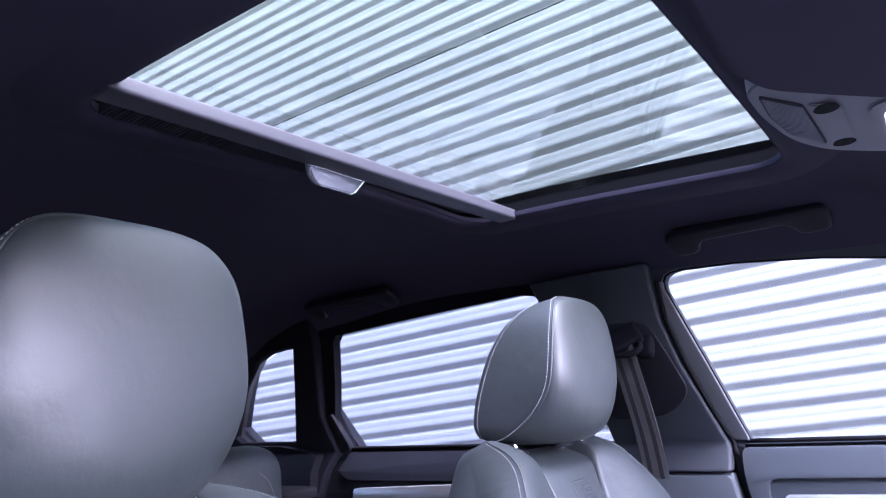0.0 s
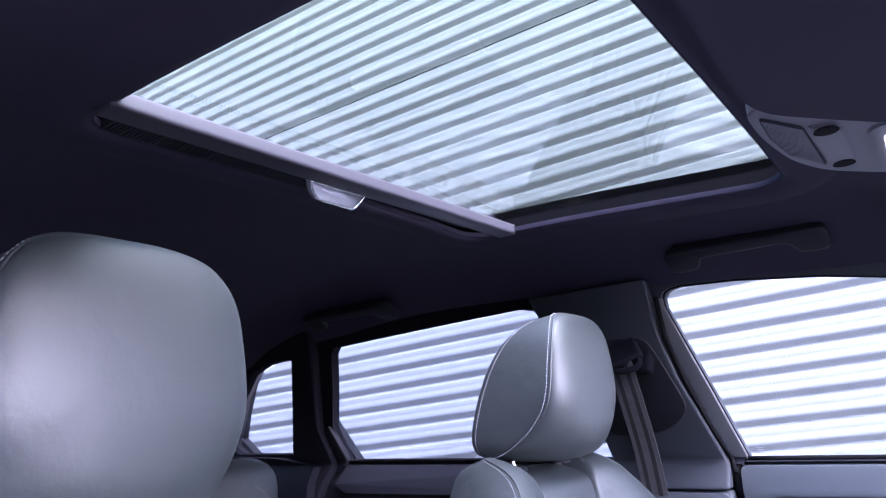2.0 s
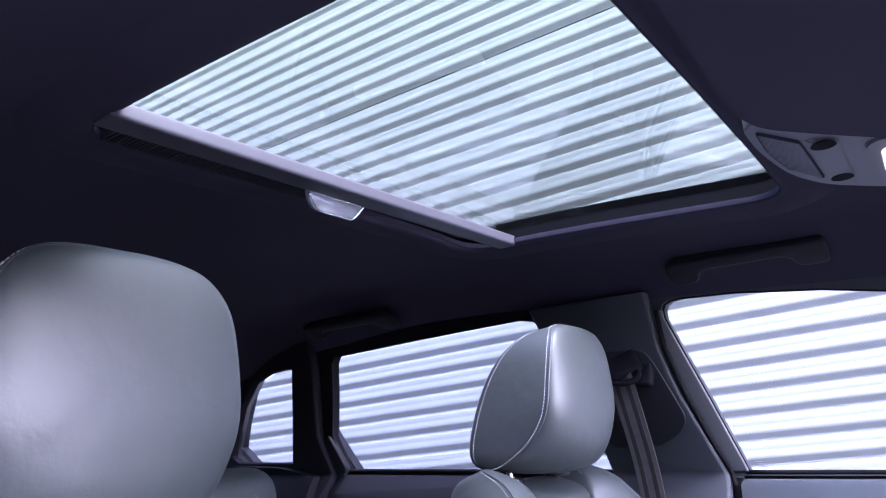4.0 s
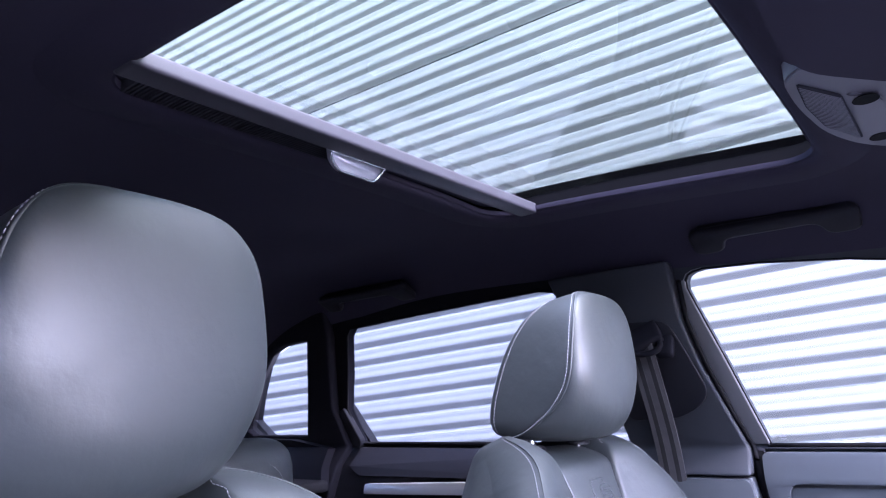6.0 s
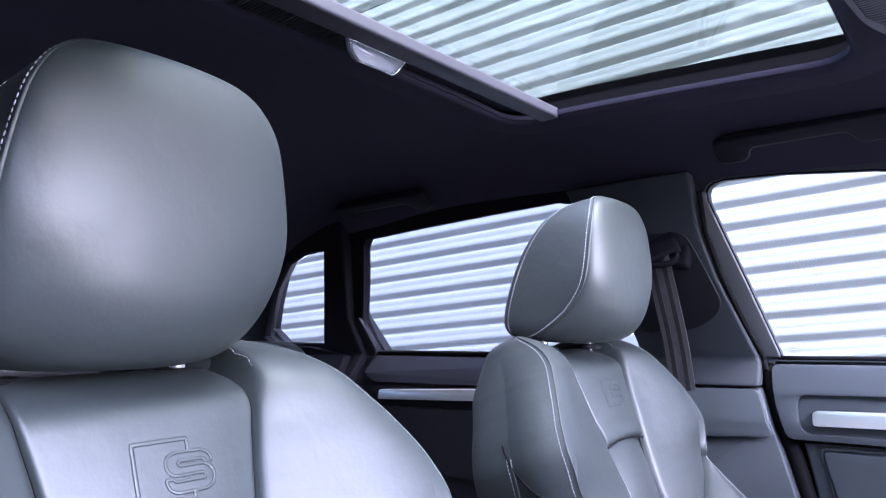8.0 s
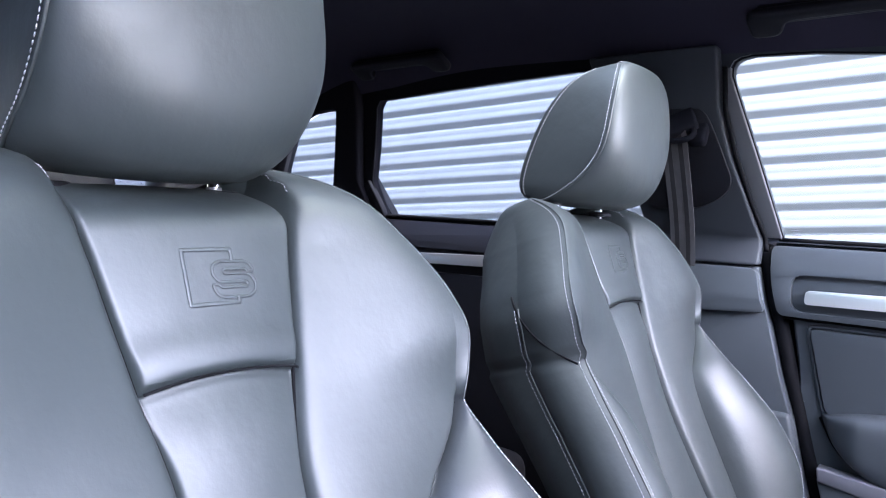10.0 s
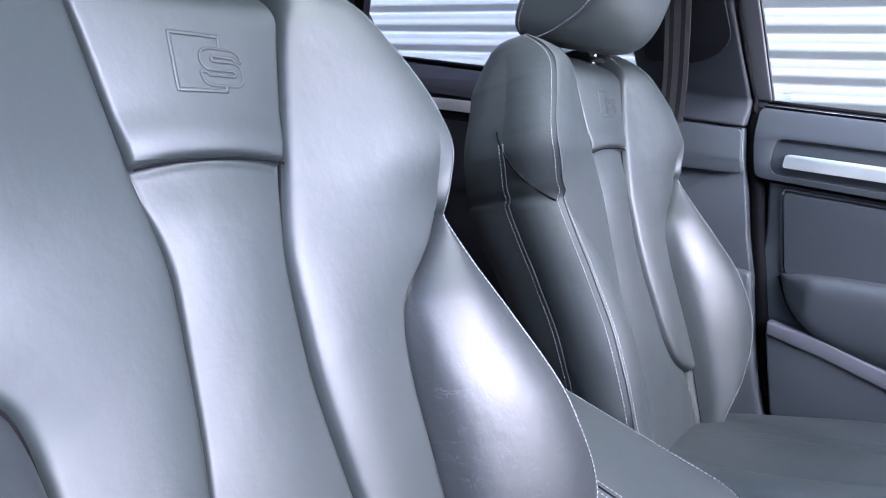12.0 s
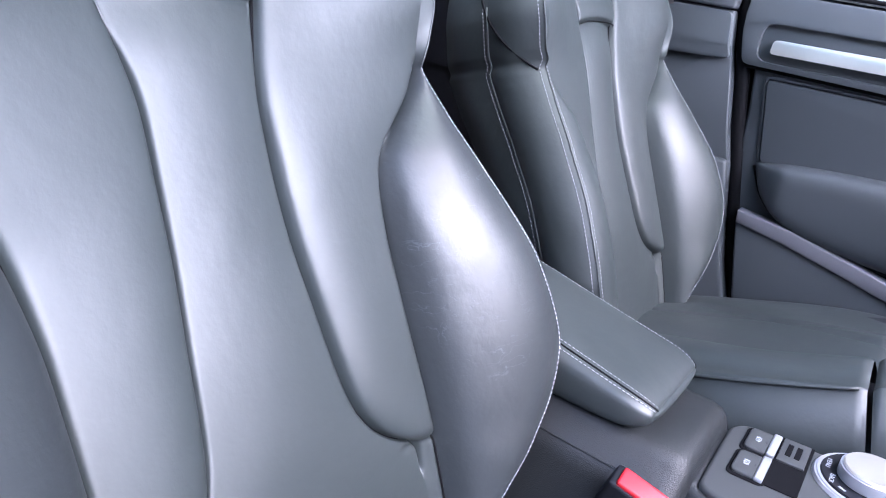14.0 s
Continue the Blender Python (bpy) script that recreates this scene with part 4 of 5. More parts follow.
        away /= np.linalg.norm(away, axis=1)[:, None]
        line = loop + away * grow + (0, 0, shift)
        line = np.r_[line, line[:1]][rows]
        return line[:, (0, 2, 1)]

    tube("piping", along(seam, 0.0002, -0.0015), 0.0016, LEATHER, rest)
    stitches("stitching", along(seam, 0.0016, 0.0034), THREAD, rest, "white stitched seam", radius=0.00050)
    stitches("stitching", along(rear, 0.0012, -0.0040), THREAD, rest, radius=0.00044)
    # the fold where the cover is gathered under each side
    for x in (-0.0885, 0.0885):
        tube("fold", smooth_line([(x * 0.985, 0.030, 0.040), (x, 0.034, 0.030), (x * 0.97, 0.044, 0.020), (x * 0.93, 0.062, 0.0125)], 24), 0.0016, SEAM, rest)
    for x in (-0.0695, 0.0695):
        bm = bmesh.new()
        bmesh.ops.create_cone(bm, cap_ends=True, segments=32, radius1=0.027, radius2=0.022, depth=0.007, matrix=Matrix.Translation((x, 0.097, -0.009)) @ pose(0, 0, 0, 4, 0, 0) @ Matrix.Diagonal((1.0, 0.72, 1, 1)))
        rim = [e for e in bm.edges if len(e.link_faces) == 2 and e.calc_face_angle(0) > 0.6]
        bmesh.ops.bevel(bm, geom=rim, offset=0.0022, segments=3, affect="EDGES")
        sharp(part("post_collar", bm, TRIM_DARK, rest, "black post collar"), 50)
        tube("post", [(x, 0.097 + 0.001 * k, -0.02 + 0.012 * k) for k in range(6)], 0.0056, CHROME, rest, "chrome post", 18)
        tube("notch", [(x, 0.0982, -0.0065), (x, 0.0984, -0.0050), (x, 0.0985, -0.0035)], 0.0062, SILVER, rest, "", 18)
    return rest


def backrest(parent, m, bolster_cover):
    """Backrest with its covers, seams and stitching. Local: x across, -y to the front, z up along it from the cross seam."""
    last = len(V_ROWS) - 1
    verts = []
    for i in range(0, last + 1, 4):
        verts += [back_point(-1, i, COLS - 1), back_point(1, i, COLS - 1)]
    faces = [(a, a + 1, a + 3, a + 2) for a in range(0, len(verts) - 2, 2)]
    back = from_arrays("backrest", verts, faces, TRIM_DARK, parent, "padded backrest with a dark rear shell", smooth=False)
    back.matrix_basis = m
    patch("middle_panel", (0, ROW_SEAM), (0, CUT_PANEL), (-1, 1), LEATHER, back, "smooth grey leather middle panel")
    upper = patch("upper_panel", (ROW_SEAM, last), (0, CUT_PANEL), (-1, 1), LEATHER, back, "grey leather panel with a stamped badge")
    for s in (-1, 1):
        patch("wing_panel", (0, last), (CUT_PANEL, CUT_WING), (s,), LEATHER, back, "swelling grey leather wing")
        patch("shoulder", (ROW_NOTCH, last), (CUT_WING, CUT_EDGE), (s,), LEATHER, back)
        patch("side_bolster", (0, ROW_NOTCH), (CUT_WING, CUT_EDGE), (s,), bolster_cover, back, "creased leather side bolster")
        flank_patch("bolster_flank", False, s, LEATHER, back, "grey leather bolster flank")
        flank_patch("shoulder_side", True, s, LEATHER, back, "grey leather shoulder side")
        patch("side_panel", (0, last), (CUT_EDGE + 12, COLS - 1), (s,), LEATHER, back, "grey leather seat side")
        rows = range(14, last - 2)
        tube("panel_seam", edge_line(s, range(45, last - 12), CUT_PANEL, 0.0005), 0.0013, SEAM, back)
        tube("bolster_seam", edge_line(s, range(10, ROW_NOTCH - 2), CUT_WING, 0.0006), 0.0013, SEAM, back)
        tube("edge_piping", edge_line(s, rows, CUT_EDGE, 0.0, 0.0004), 0.0009, LEATHER, back)
        stitches("edge_stitching", edge_line(s, rows, CUT_EDGE + 1, 0.0, 0.0008), THREAD, back, "white edge stitching")
        stitches("edge_stitching", edge_line(s, range(14, ROW_NOTCH), CUT_EDGE - 1, 0.0009), THREAD, back)
        # a second seam along the side, and the curved seam under the shoulder
        side = edge_line(s, range(12, int(np.argmin(abs(V_ROWS - 0.018)))), CUT_EDGE + 12, 0.0, 0.0008)
        tube("side_seam", side, 0.0013, LEATHER, back)
        stitches("side_stitching", side + (s * 0.0012, 0.0050, 0), THREAD, back, radius=0.00034)
        curve = smooth_line([side_point(s, v, w) for v, w in ((0.034, -0.0500), (0.021, -0.046), (-0.025, -0.021), (-0.055, 0.004), (-0.066, 0.016))], 50)
        tube("shoulder_seam", curve, 0.0013, SEAM, back)
    # cover over the top, from the front edge to the rear shell
    order = [(-1, j) for j in range(CUT_EDGE, 0, -1)] + [(1, j) for j in range(0, CUT_EDGE + 1)]
    rear = back_point(1, last, COLS - 1)
    verts = []
    for k in np.linspace(0, 1, 8):
        for s, j in order:
            a = back_point(s, last, j)
            b = np.array((a[0] * rear[0] / GU[last, CUT_EDGE], rear[1], rear[2] - 0.012))
            verts.append(a + (b - a) * k + (0, 0, 0.004 * math.sin(math.pi * k)))
    m_ = len(order)
    from_arrays("top_cover", verts, [(a * m_ + k, a * m_ + k + 1, (a + 1) * m_ + k + 1, (a + 1) * m_ + k) for a in range(7) for k in range(m_ - 1)], LEATHER, back, "grey leather top")
    for s in (-1, 1):
        inner = [back_point(s, i, min(CUT_EDGE, int(np.searchsorted(GU[i, :CUT_EDGE], 0.0900))), 0.0009) for i in range(last - 17, last + 1)]
        inner += [inner[-1] + np.array((0, 0.006 * k, 0.0012 - 0.0008 * k)) for k in range(1, 8)]
        stitches("edge_stitching", inner, THREAD, back)
    cross = [np.array((u, -float(np.interp(abs(u), GU[ROW_SEAM, :CUT_PANEL + 1], GW[ROW_SEAM, :CUT_PANEL + 1])), -0.006 * (u / 0.06) ** 2)) for u in np.linspace(-0.0585, 0.0585, 40)]
    tube("cross_seam", cross, 0.0009, SEAM, back)
    # the stamped badge: a thin square bracket and a rounded figure
    def front_at(u, v, out=0.0004):
        i = int(np.argmin(abs(V_ROWS - v)))
        j = int(np.argmin(abs(GU[i, :CUT_PANEL] - abs(u))))
        return np.array((u, -GW[i, j] - out, v))
    def stamp(points, n=30, close=False):
        pts = [front_at(u, v) for u, v in points]
        line = []
        for a, b in zip(pts, pts[1:]):
            for k in np.linspace(0, 1, n, endpoint=False):
                uv = a + (b - a) * k
                line.append(front_at(uv[0], uv[2]))
        return np.array(line + [pts[-1]])
    tube("badge_line", stamp([(0.0175, 0.0760), (0.0175, 0.0842), (-0.0198, 0.0842), (-0.0198, 0.0457), (0.0175, 0.0457), (0.0175, 0.0500)]), 0.0015, LEATHER, back, sides=8, flat=0.42, up=(0, 1, 0))
    figure = [(79, 300), (75, 285), (63, 278), (17, 278), (5, 286), (3, 304), (11, 316), (19, 318), (61, 318), (64, 323), (61, 328), (15, 328), (11, 322), (0, 322), (5, 340), (15, 347), (63, 347), (76, 338), (79, 318), (71, 306), (61, 302), (25, 302), (22, 298), (25, 293), (63, 293), (66, 300)]
    figure = rounded([(-0.0014 + a * 0.000455, 0.0842 - (b - 255) * 0.000376) for a, b in figure], 0.0026, 4)
    tube("badge_line", stamp(figure + figure[:1], 3), 0.0012, LEATHER, back, sides=8, flat=0.5, up=(0, 1, 0))
    return back


def cushion(parent, m):
    """Seat cushion, near side raised, far side lowered to fit the camera's view. Local: x across, -y to the front, z
    up; the back end at y = 0.
    """
    nu, nv = 73, 70
    us = np.linspace(-1, 1, nu)

    def cover(y0, y1, nose0, nose1):
        verts = []
        for f in np.linspace(0, 1, nv):
            y = y0 + (y1 - y0) * f
            t = -y / 0.5
            half = 0.232 + 0.030 * math.sin(math.pi * min(t * 1.1, 1)) - 0.02 * t
            drop = nose1 * max(0, (f - 0.98) / 0.02) ** 2 + nose0 * max(0, (0.05 - f) / 0.05) ** 2
            for u in us:
                a = abs(u)
                z = (0.052 * (1 + 0.04 * t) if u < 0 else 0.004) * float(step(a, 0.36, 0.70)) - (0.016 * min(1.0, max(0.0, (t - 0.30) / 0.45)) ** 2 * float(step(u, 0.0, 1.0)) + 0.022 * float(step(u, 0.2, 1.0)) if u > 0 else 0.018 * (1 - t) * float(step(a, 0.76, 0.88))) - 0.15 * float(step(a, 0.945, 1.0)) - drop
                z -= 0.007 * math.exp(-((a - 0.38) / 0.014) ** 2)
                z += 0.003 * math.sin(9 * u + 5 * t) * math.sin(7 * t) - 0.006 * math.exp(-((u - 0.75 + 0.9 * t) / 0.035) ** 2) * float(step(t, 0.1, 0.25))
                verts.append((half * u, y, z))
        return verts, [(i * nu + k, i * nu + k + 1, (i + 1) * nu + k + 1, (i + 1) * nu + k) for i in range(nv - 1) for k in range(nu - 1)]

    verts, faces = cover(0.03, -0.352, 0.0, 0.004)
    pad_ = from_arrays("cushion", verts, faces, LEATHER, parent, "grey leather seat cushion")
    pad_.matrix_basis = m
    verts, faces = cover(-0.357, -0.50, 0.004, 0.06)
    from_arrays("thigh_support", verts, faces, LEATHER, pad_, "separate leather thigh support")
    for s in (-1, 1):
        line = []
        for y in np.linspace(0.0, -0.345, 40):
            t = -y / 0.5
            half = 0.232 + 0.030 * math.sin(math.pi * min(t * 1.1, 1)) - 0.02 * t
            line.append((s * (half * 0.951), y, 0.052 * (1 + 0.04 * t) - 0.018 * (1 - t) - 0.003 if s < 0 else -0.048))
        tube("side_piping", line, 0.0022, LEATHER, pad_)
    bm = bmesh.new()
    box(bm, (-0.22, -0.49, -0.17), (0.22, 0.05, -0.02), 0.02)
    part("seat_base", bm, TRIM_DARK, pad_, "dark plastic seat base")
    return pad_


def front_seat(x, offset, recline, label, head=0.0, turn=0.0, low=0.138, slope=4, cover=None):
    seat = thing("front_seat", label, "car seat", (x, 0, 0.24), "front seats")
    a = radians(20)
    y, z = 0.472 - offset * math.cos(a), 0.81 + offset * math.sin(a)
    backrest(seat, pose(0, y, z - 0.24, -recline, 0, 0), cover or LEATHER)
    headrest(seat, pose(head, 0.447, 0.953 - 0.24, 0, 0, turn))
    cushion(seat, pose(0, 0.288, low, -slope, 0, 0))
    return seat


front_seat(-0.352, 0.043, 22.0, "grey leather sports seat with worn bolster and white stitching", -0.002, 3.0, 0.085, cover=LEATHER_WORN)
front_seat(0.348, 0.015, 20.0, "grey leather sports seat with white stitching beside the far door", 0.004, low=0.143, slope=19)

# ---- centre console ----
console = thing("centre_console", "dark grained plastic console between the front seats", "console", (0, 0, 0.24))
bm = bmesh.new()
# along the console: y, height, half width; across it: the near edge slants to a crease, the far edge is rounded
rows = [(0.50, 0.474, 0.070), (0.12, 0.483, 0.072), (0.092, 0.4830, 0.072), (0.083, 0.4805, 0.072), (0.077, 0.4760, 0.071), (0.073, 0.4700, 0.070), (0.070, 0.4610, 0.069), (0.064, 0.4580, 0.068), (-0.02, 0.462, 0.072), (-0.35, 0.53, 0.085), (-0.62, 0.60, 0.10)]
loops = []
for y, z, h in rows:
    top = z - 0.24
    g = 0.012 if y < 0.07 else 0.0
    prof = [(-h - 0.024, 0.0), (-h - 0.016, top - 0.052), (-h - 0.013, top - 0.036), (-h - 0.008, top - 0.030), (-h + 0.006 - g * 0.6, top - 0.010), (-h + 0.012 - g, top - 0.003), (-h + 0.022 - g, top), (h - 0.014, top), (h - 0.002, top - 0.003), (h + 0.005, top - 0.014), (h + 0.012, top - 0.06), (h + 0.018, 0.0)]
    loops.append([bm.verts.new((px, y, pz)) for px, pz in prof])
for a, b in zip(loops, loops[1:]):
    for i in range(11):
        bm.faces.new((a[i], a[i + 1], b[i + 1], b[i]))
bm.faces.new(loops[0])
bm.faces.new(loops[-1][::-1])
sharp(part("body", bm, HIDE, console, "grained leatherette console body"), 60)
tube("side_crease", [(-h - 0.0095, y, z - 0.24 - 0.031) for y, z, h in rows[:4]], 0.0010, HIDE, console)

ys = 0.36 * (1 - np.cos(np.linspace(0, 1, 40) * math.pi / 2)) ** 1.15
sect = []
for k, y in enumerate(ys):
    t = min(1, y / 0.034)
    nose = math.sqrt(max(0, 1 - (1 - t) ** 2))
    hw = 0.075 * (0.84 + 0.16 * nose)
    top = 0.044 + 0.19 * y + 0.010 * (nose - 1)
    bot = -0.004 + 0.016 * (1 - nose) + 0.012 * max(0, 1 - y / 0.12) ** 2
    ring = []
    for q in np.linspace(0, 2 * math.pi, 48, endpoint=False):
        c, s = math.cos(q), math.sin(q)
        ring.append((hw * math.copysign(abs(c) ** 0.50, c), y, (top + bot) / 2 + (top - bot) / 2 * math.copysign(abs(s) ** 0.55, s)))
    sect.append(ring)
# the nose is closed by a slightly domed face
tip = np.array(sect[0])
heart = tip.mean(0)
cap = [[tuple(heart + (p - heart) * f + (0, -0.005 * (1 - f * f) ** 0.5, 0)) for p in tip] for f in (0.15, 0.5, 0.75, 0.9, 0.97)]
verts = [v for r in cap + sect for v in r]
faces = [(a * 48 + j, a * 48 + (j + 1) % 48, (a + 1) * 48 + (j + 1) % 48, (a + 1) * 48 + j) for a in range(44) for j in range(48)]
arm = from_arrays("armrest", verts, faces + [tuple(range(48))[::-1], tuple(range(44 * 48, 45 * 48))], LEATHER, console, "dark leather armrest with white double stitching")
arm.location = (0, 0.12, 0.24)
for j in (5, 19, 17):
    line = [(np.array(r[j]) + (math.copysign(0.0006, r[j][0]), 0, 0.0004)) for r in sect[1:]]
    if j == 17:
        stitches("stitching", line, THREAD, arm, "white stitching")
    else:
        stitches("stitching", line, THREAD, arm)
for j in (4, 18):
    tube("seam", [np.array(r[j]) for r in sect[1:]], 0.0010, SEAM, arm)

# control plate with two rocker switches and the round dial
plate_at = pose(0, 0, 0.464, -5, 0, 0)


def tile(pts, z0, z1, bevel=0.002, segs=3):
    """A flat piece with a rounded rim, from its outline."""
    bm = bmesh.new()
    f = bm.faces.new([bm.verts.new((x, y, z0)) for x, y in pts])
    made = bmesh.ops.extrude_face_region(bm, geom=[f])
    for v in made["geom"]:
        if isinstance(v, bmesh.types.BMVert):
            v.co.z = z1
    bmesh.ops.recalc_face_normals(bm, faces=bm.faces[:])
    rim = [e for e in bm.edges if len(e.link_faces) == 2 and e.calc_face_angle(0) > 1.0 and abs(e.verts[0].co.z - e.verts[1].co.z) < 1e-6]
    bmesh.ops.bevel(bm, geom=rim, offset=bevel, segments=segs, profile=0.5, affect="EDGES", clamp_overlap=True)
    return bm


panel = sharp(part("control_plate", tile(rounded([(-0.068, -0.30), (-0.062, 0.046), (-0.054, 0.0655), (0.068, 0.068), (0.084, 0.054), (0.088, -0.30)], 0.010, 7), -0.006, 0.006, 0.004), PLATE, console, "dark control plate"), 50)
panel.matrix_basis = Matrix.Translation((0, 0, -0.24)) @ plate_at


def fitted(name, bm, mat, parent, label=""):
    ob = sharp(part(name, bm, mat, parent, label))
    if parent is console:
        ob.matrix_basis = panel.matrix_basis
    return ob


def disc(at, r1, r2, depth, segments=56):
    bm = bmesh.new()
    bmesh.ops.create_cone(bm, cap_ends=True, segments=segments, radius1=r1, radius2=r2, depth=depth, matrix=Matrix.Translation(at))
    rim = [e for e in bm.edges if len(e.link_faces) == 2 and e.calc_face_angle(0) > 0.8]
    bmesh.ops.bevel(bm, geom=rim, offset=min(0.0015, depth / 4), segments=2, affect="EDGES")
    return bm


for x0, x1 in ((0.034, 0.075), (-0.015, 0.026)):
    fitted("switch_pocket", tile(rounded([(x0 - 0.004, 0.016), (x0 - 0.004, 0.0515), (x1 + 0.004, 0.0515), (x1 + 0.004, 0.016)], 0.008, 6), 0.0058, 0.0074, 0.0005, 1), RUBBER, console, "black switch surround")
    sw = fitted("switch", tile(rounded([(x0, 0.022), (x0, 0.0480), (x1, 0.0480), (x1, 0.022)], 0.0065, 6), 0.006, 0.0105, 0.0016), PLATE, console, "dark rocker switch with a printed icon")
    fitted("silver_edge", box(bmesh.new(), (x0 - 0.001, 0.0185, 0.007), (x1 + 0.001, 0.0265, 0.0125), 0.002, 3), SILVER, sw, "silver front edge")
    xm = (x0 + x1) / 2
    ring_ = [(xm + 0.0030 * math.cos(q), 0.0375 + 0.0024 * math.sin(q), 0.0106) for q in np.linspace(0, 2 * math.pi, 25)]
    tube("icon", ring_, 0.00042, ICON, sw, "pale printed icon", 5)
    for side in (-1, 1):
        arc = [(xm + side * (0.0026 + 0.0016 * math.cos(q)), 0.0375 + 0.0030 * math.sin(q), 0.0106) for q in np.linspace(-1.1, 1.1, 9)]
        tube("icon", arc, 0.00032, ICON, sw, "", 5)
    fitted("icon", box(bmesh.new(), (xm - 0.0004, 0.0362, 0.0103), (xm + 0.0004, 0.0388, 0.0108), 0.0, 1), ICON, sw)
    fitted("icon", box(bmesh.new(), (xm - 0.0020, 0.0293, 0.0103), (xm + 0.0020, 0.0299, 0.0108), 0.0, 1), TRIM_DARK, sw)
tray = fitted("switch_tray", box(bmesh.new(), (-0.014, -0.012, 0.0060), (0.084, 0.0182, 0.0074), 0.0004, 1), RUBBER, console, "black recessed tray")
fitted("blank_block", box(bmesh.new(), (0.034, -0.009, 0.0070), (0.080, 0.0165, 0.0100), 0.002, 2), PLATE, tray)
for y in (0.0, 0.0085):
    fitted("slot", box(bmesh.new(), (0.046, y - 0.0027, 0.0095), (0.070, y + 0.0027, 0.0104), 0.0008, 1), RUBBER, tray)
hub = (0.056, -0.064)
bezel = fitted("dial_bezel", disc((*hub, 0.008), 0.051, 0.048, 0.006), SILVER, console, "silver dial surround")
ring = fitted("button_ring", disc((*hub, 0.0112), 0.0440, 0.0436, 0.003), TRIM_DARK, bezel, "flat button, shade of its scoop in the dark colour ring with printed bars")
for ang in (146, 20):
    bar_ = fitted("printed_bar", box(bmesh.new(), (-0.0035, -0.0012, 0.0125), (0.0035, 0.0012, 0.0129), 0.0, 1), ICON, bezel)
    bar_.matrix_basis = pose(hub[0] + 0.038 * math.cos(radians(ang)), hub[1] + 0.038 * math.sin(radians(ang)), 0, 0, 0, ang - 90)
knob = fitted("dial", disc((*hub, 0.0190), 0.0300, 0.0292, 0.014, 72), SILVER, console, "satin silver dial")
fitted("dial_cap", disc((*hub, 0.0266), 0.0275, 0.0265, 0.002, 72), ALU, knob)



def lettering(body, x, y, z, size, parent):
    """Printed letters, to be read by someone who faces forwards."""
    curve = bpy.data.curves.new("letters", "FONT")
    curve.body, curve.size, curve.extrude = body, size, 0.0001
    curve.align_x, curve.align_y = "CENTER", "CENTER"
    holder = bpy.data.objects.new("letters", curve)
    data = bpy.data.meshes.new_from_object(holder)
    bpy.data.objects.remove(holder)
    ob = _finish("lettering", data, ICON, parent, "pale printed word", False)
    ob.matrix_basis = pose(x, y, z, 0, 0, 180)
    return ob


lettering("MENU", hub[0] + 0.004, hub[1] + 0.0375, 0.0130, 0.0062, bezel)
lettering("BACK", hub[0] - 0.021, hub[1] + 0.0315, 0.0130, 0.0062, bezel)

# buckle of the near seat
buckle = thing("belt_buckle", "black belt buckle with a red push button", "belt buckle")
buckle.matrix_basis = pose(-0.110, 0.100, 0.466, 14, -22, 0)
part("housing", box(bmesh.new(), (-0.012, -0.028, -0.09), (0.012, 0.028, 0.0), 0.005, 3), TRIM_DARK, buckle, "black housing")
part("button", box(bmesh.new(), (-0.0095, -0.024, -0.006), (0.0095, 0.022, 0.005), 0.003, 3), RED, buckle, "red push button")

# ---- roof fittings ----
def grab_handle(y0, y1, zc, x, label):
    """A flat bow with two broad feet, folded against the edge of the roof."""
    h = thing("grab_handle", label, "grab handle")
    w, b = y1 - y0, 0.024
    outline = [(0, 0), (0, 0.055), (w, 0.055), (w, 0), (w - 0.046, 0), (w - 0.054, 0.055 - b), (0.056, 0.055 - b), (0.046, 0)]
    bm = bmesh.new()
    f = bm.faces.new([bm.verts.new((0, y0 + a, c)) for a, c in rounded(outline, 0.016, 6)])
    made = bmesh.ops.extrude_face_region(bm, geom=[f])
    for v in made["geom"]:
        if isinstance(v, bmesh.types.BMVert):
            v.co.x -= 0.017
    bmesh.ops.recalc_face_normals(bm, faces=bm.faces[:])
    bmesh.ops.bevel(bm, geom=[e for e in bm.edges if len(e.link_faces) == 2 and e.calc_face_angle(0) > 1.0], offset=0.006, segments=4, profile=0.5, affect="EDGES", clamp_overlap=True)
    lay = Matrix.Translation((x, 0, zc)) @ pose(0, 0, 0, 0, -63, 0)
    sharp(part("bow", bm, HANDLE, h), 60).matrix_basis = lay
    bm = bmesh.new()
    box(bm, (-0.001, y0 + 0.014, 0.012), (0.010, y1 - 0.014, 0.050), 0.004, 2)
    part("recess", bm, HANDLE, h, "dark recess behind the bow").matrix_basis = lay
    return h


grab_handle(0.118, 0.360, 1.246, 0.556, "folded black grab handle above the front side window")
grab_handle(0.97, 1.245, 1.252, 0.556, "folded black grab handle above the rear side window")

# overhead lamp console in front of the sunroof
lamp = thing("overhead_console", "grey overhead console with ribbed lamps and buttons", "overhead console")
lamp.matrix_basis = pose(0.0, 0.0, 1.2845, 0, 0, 0)


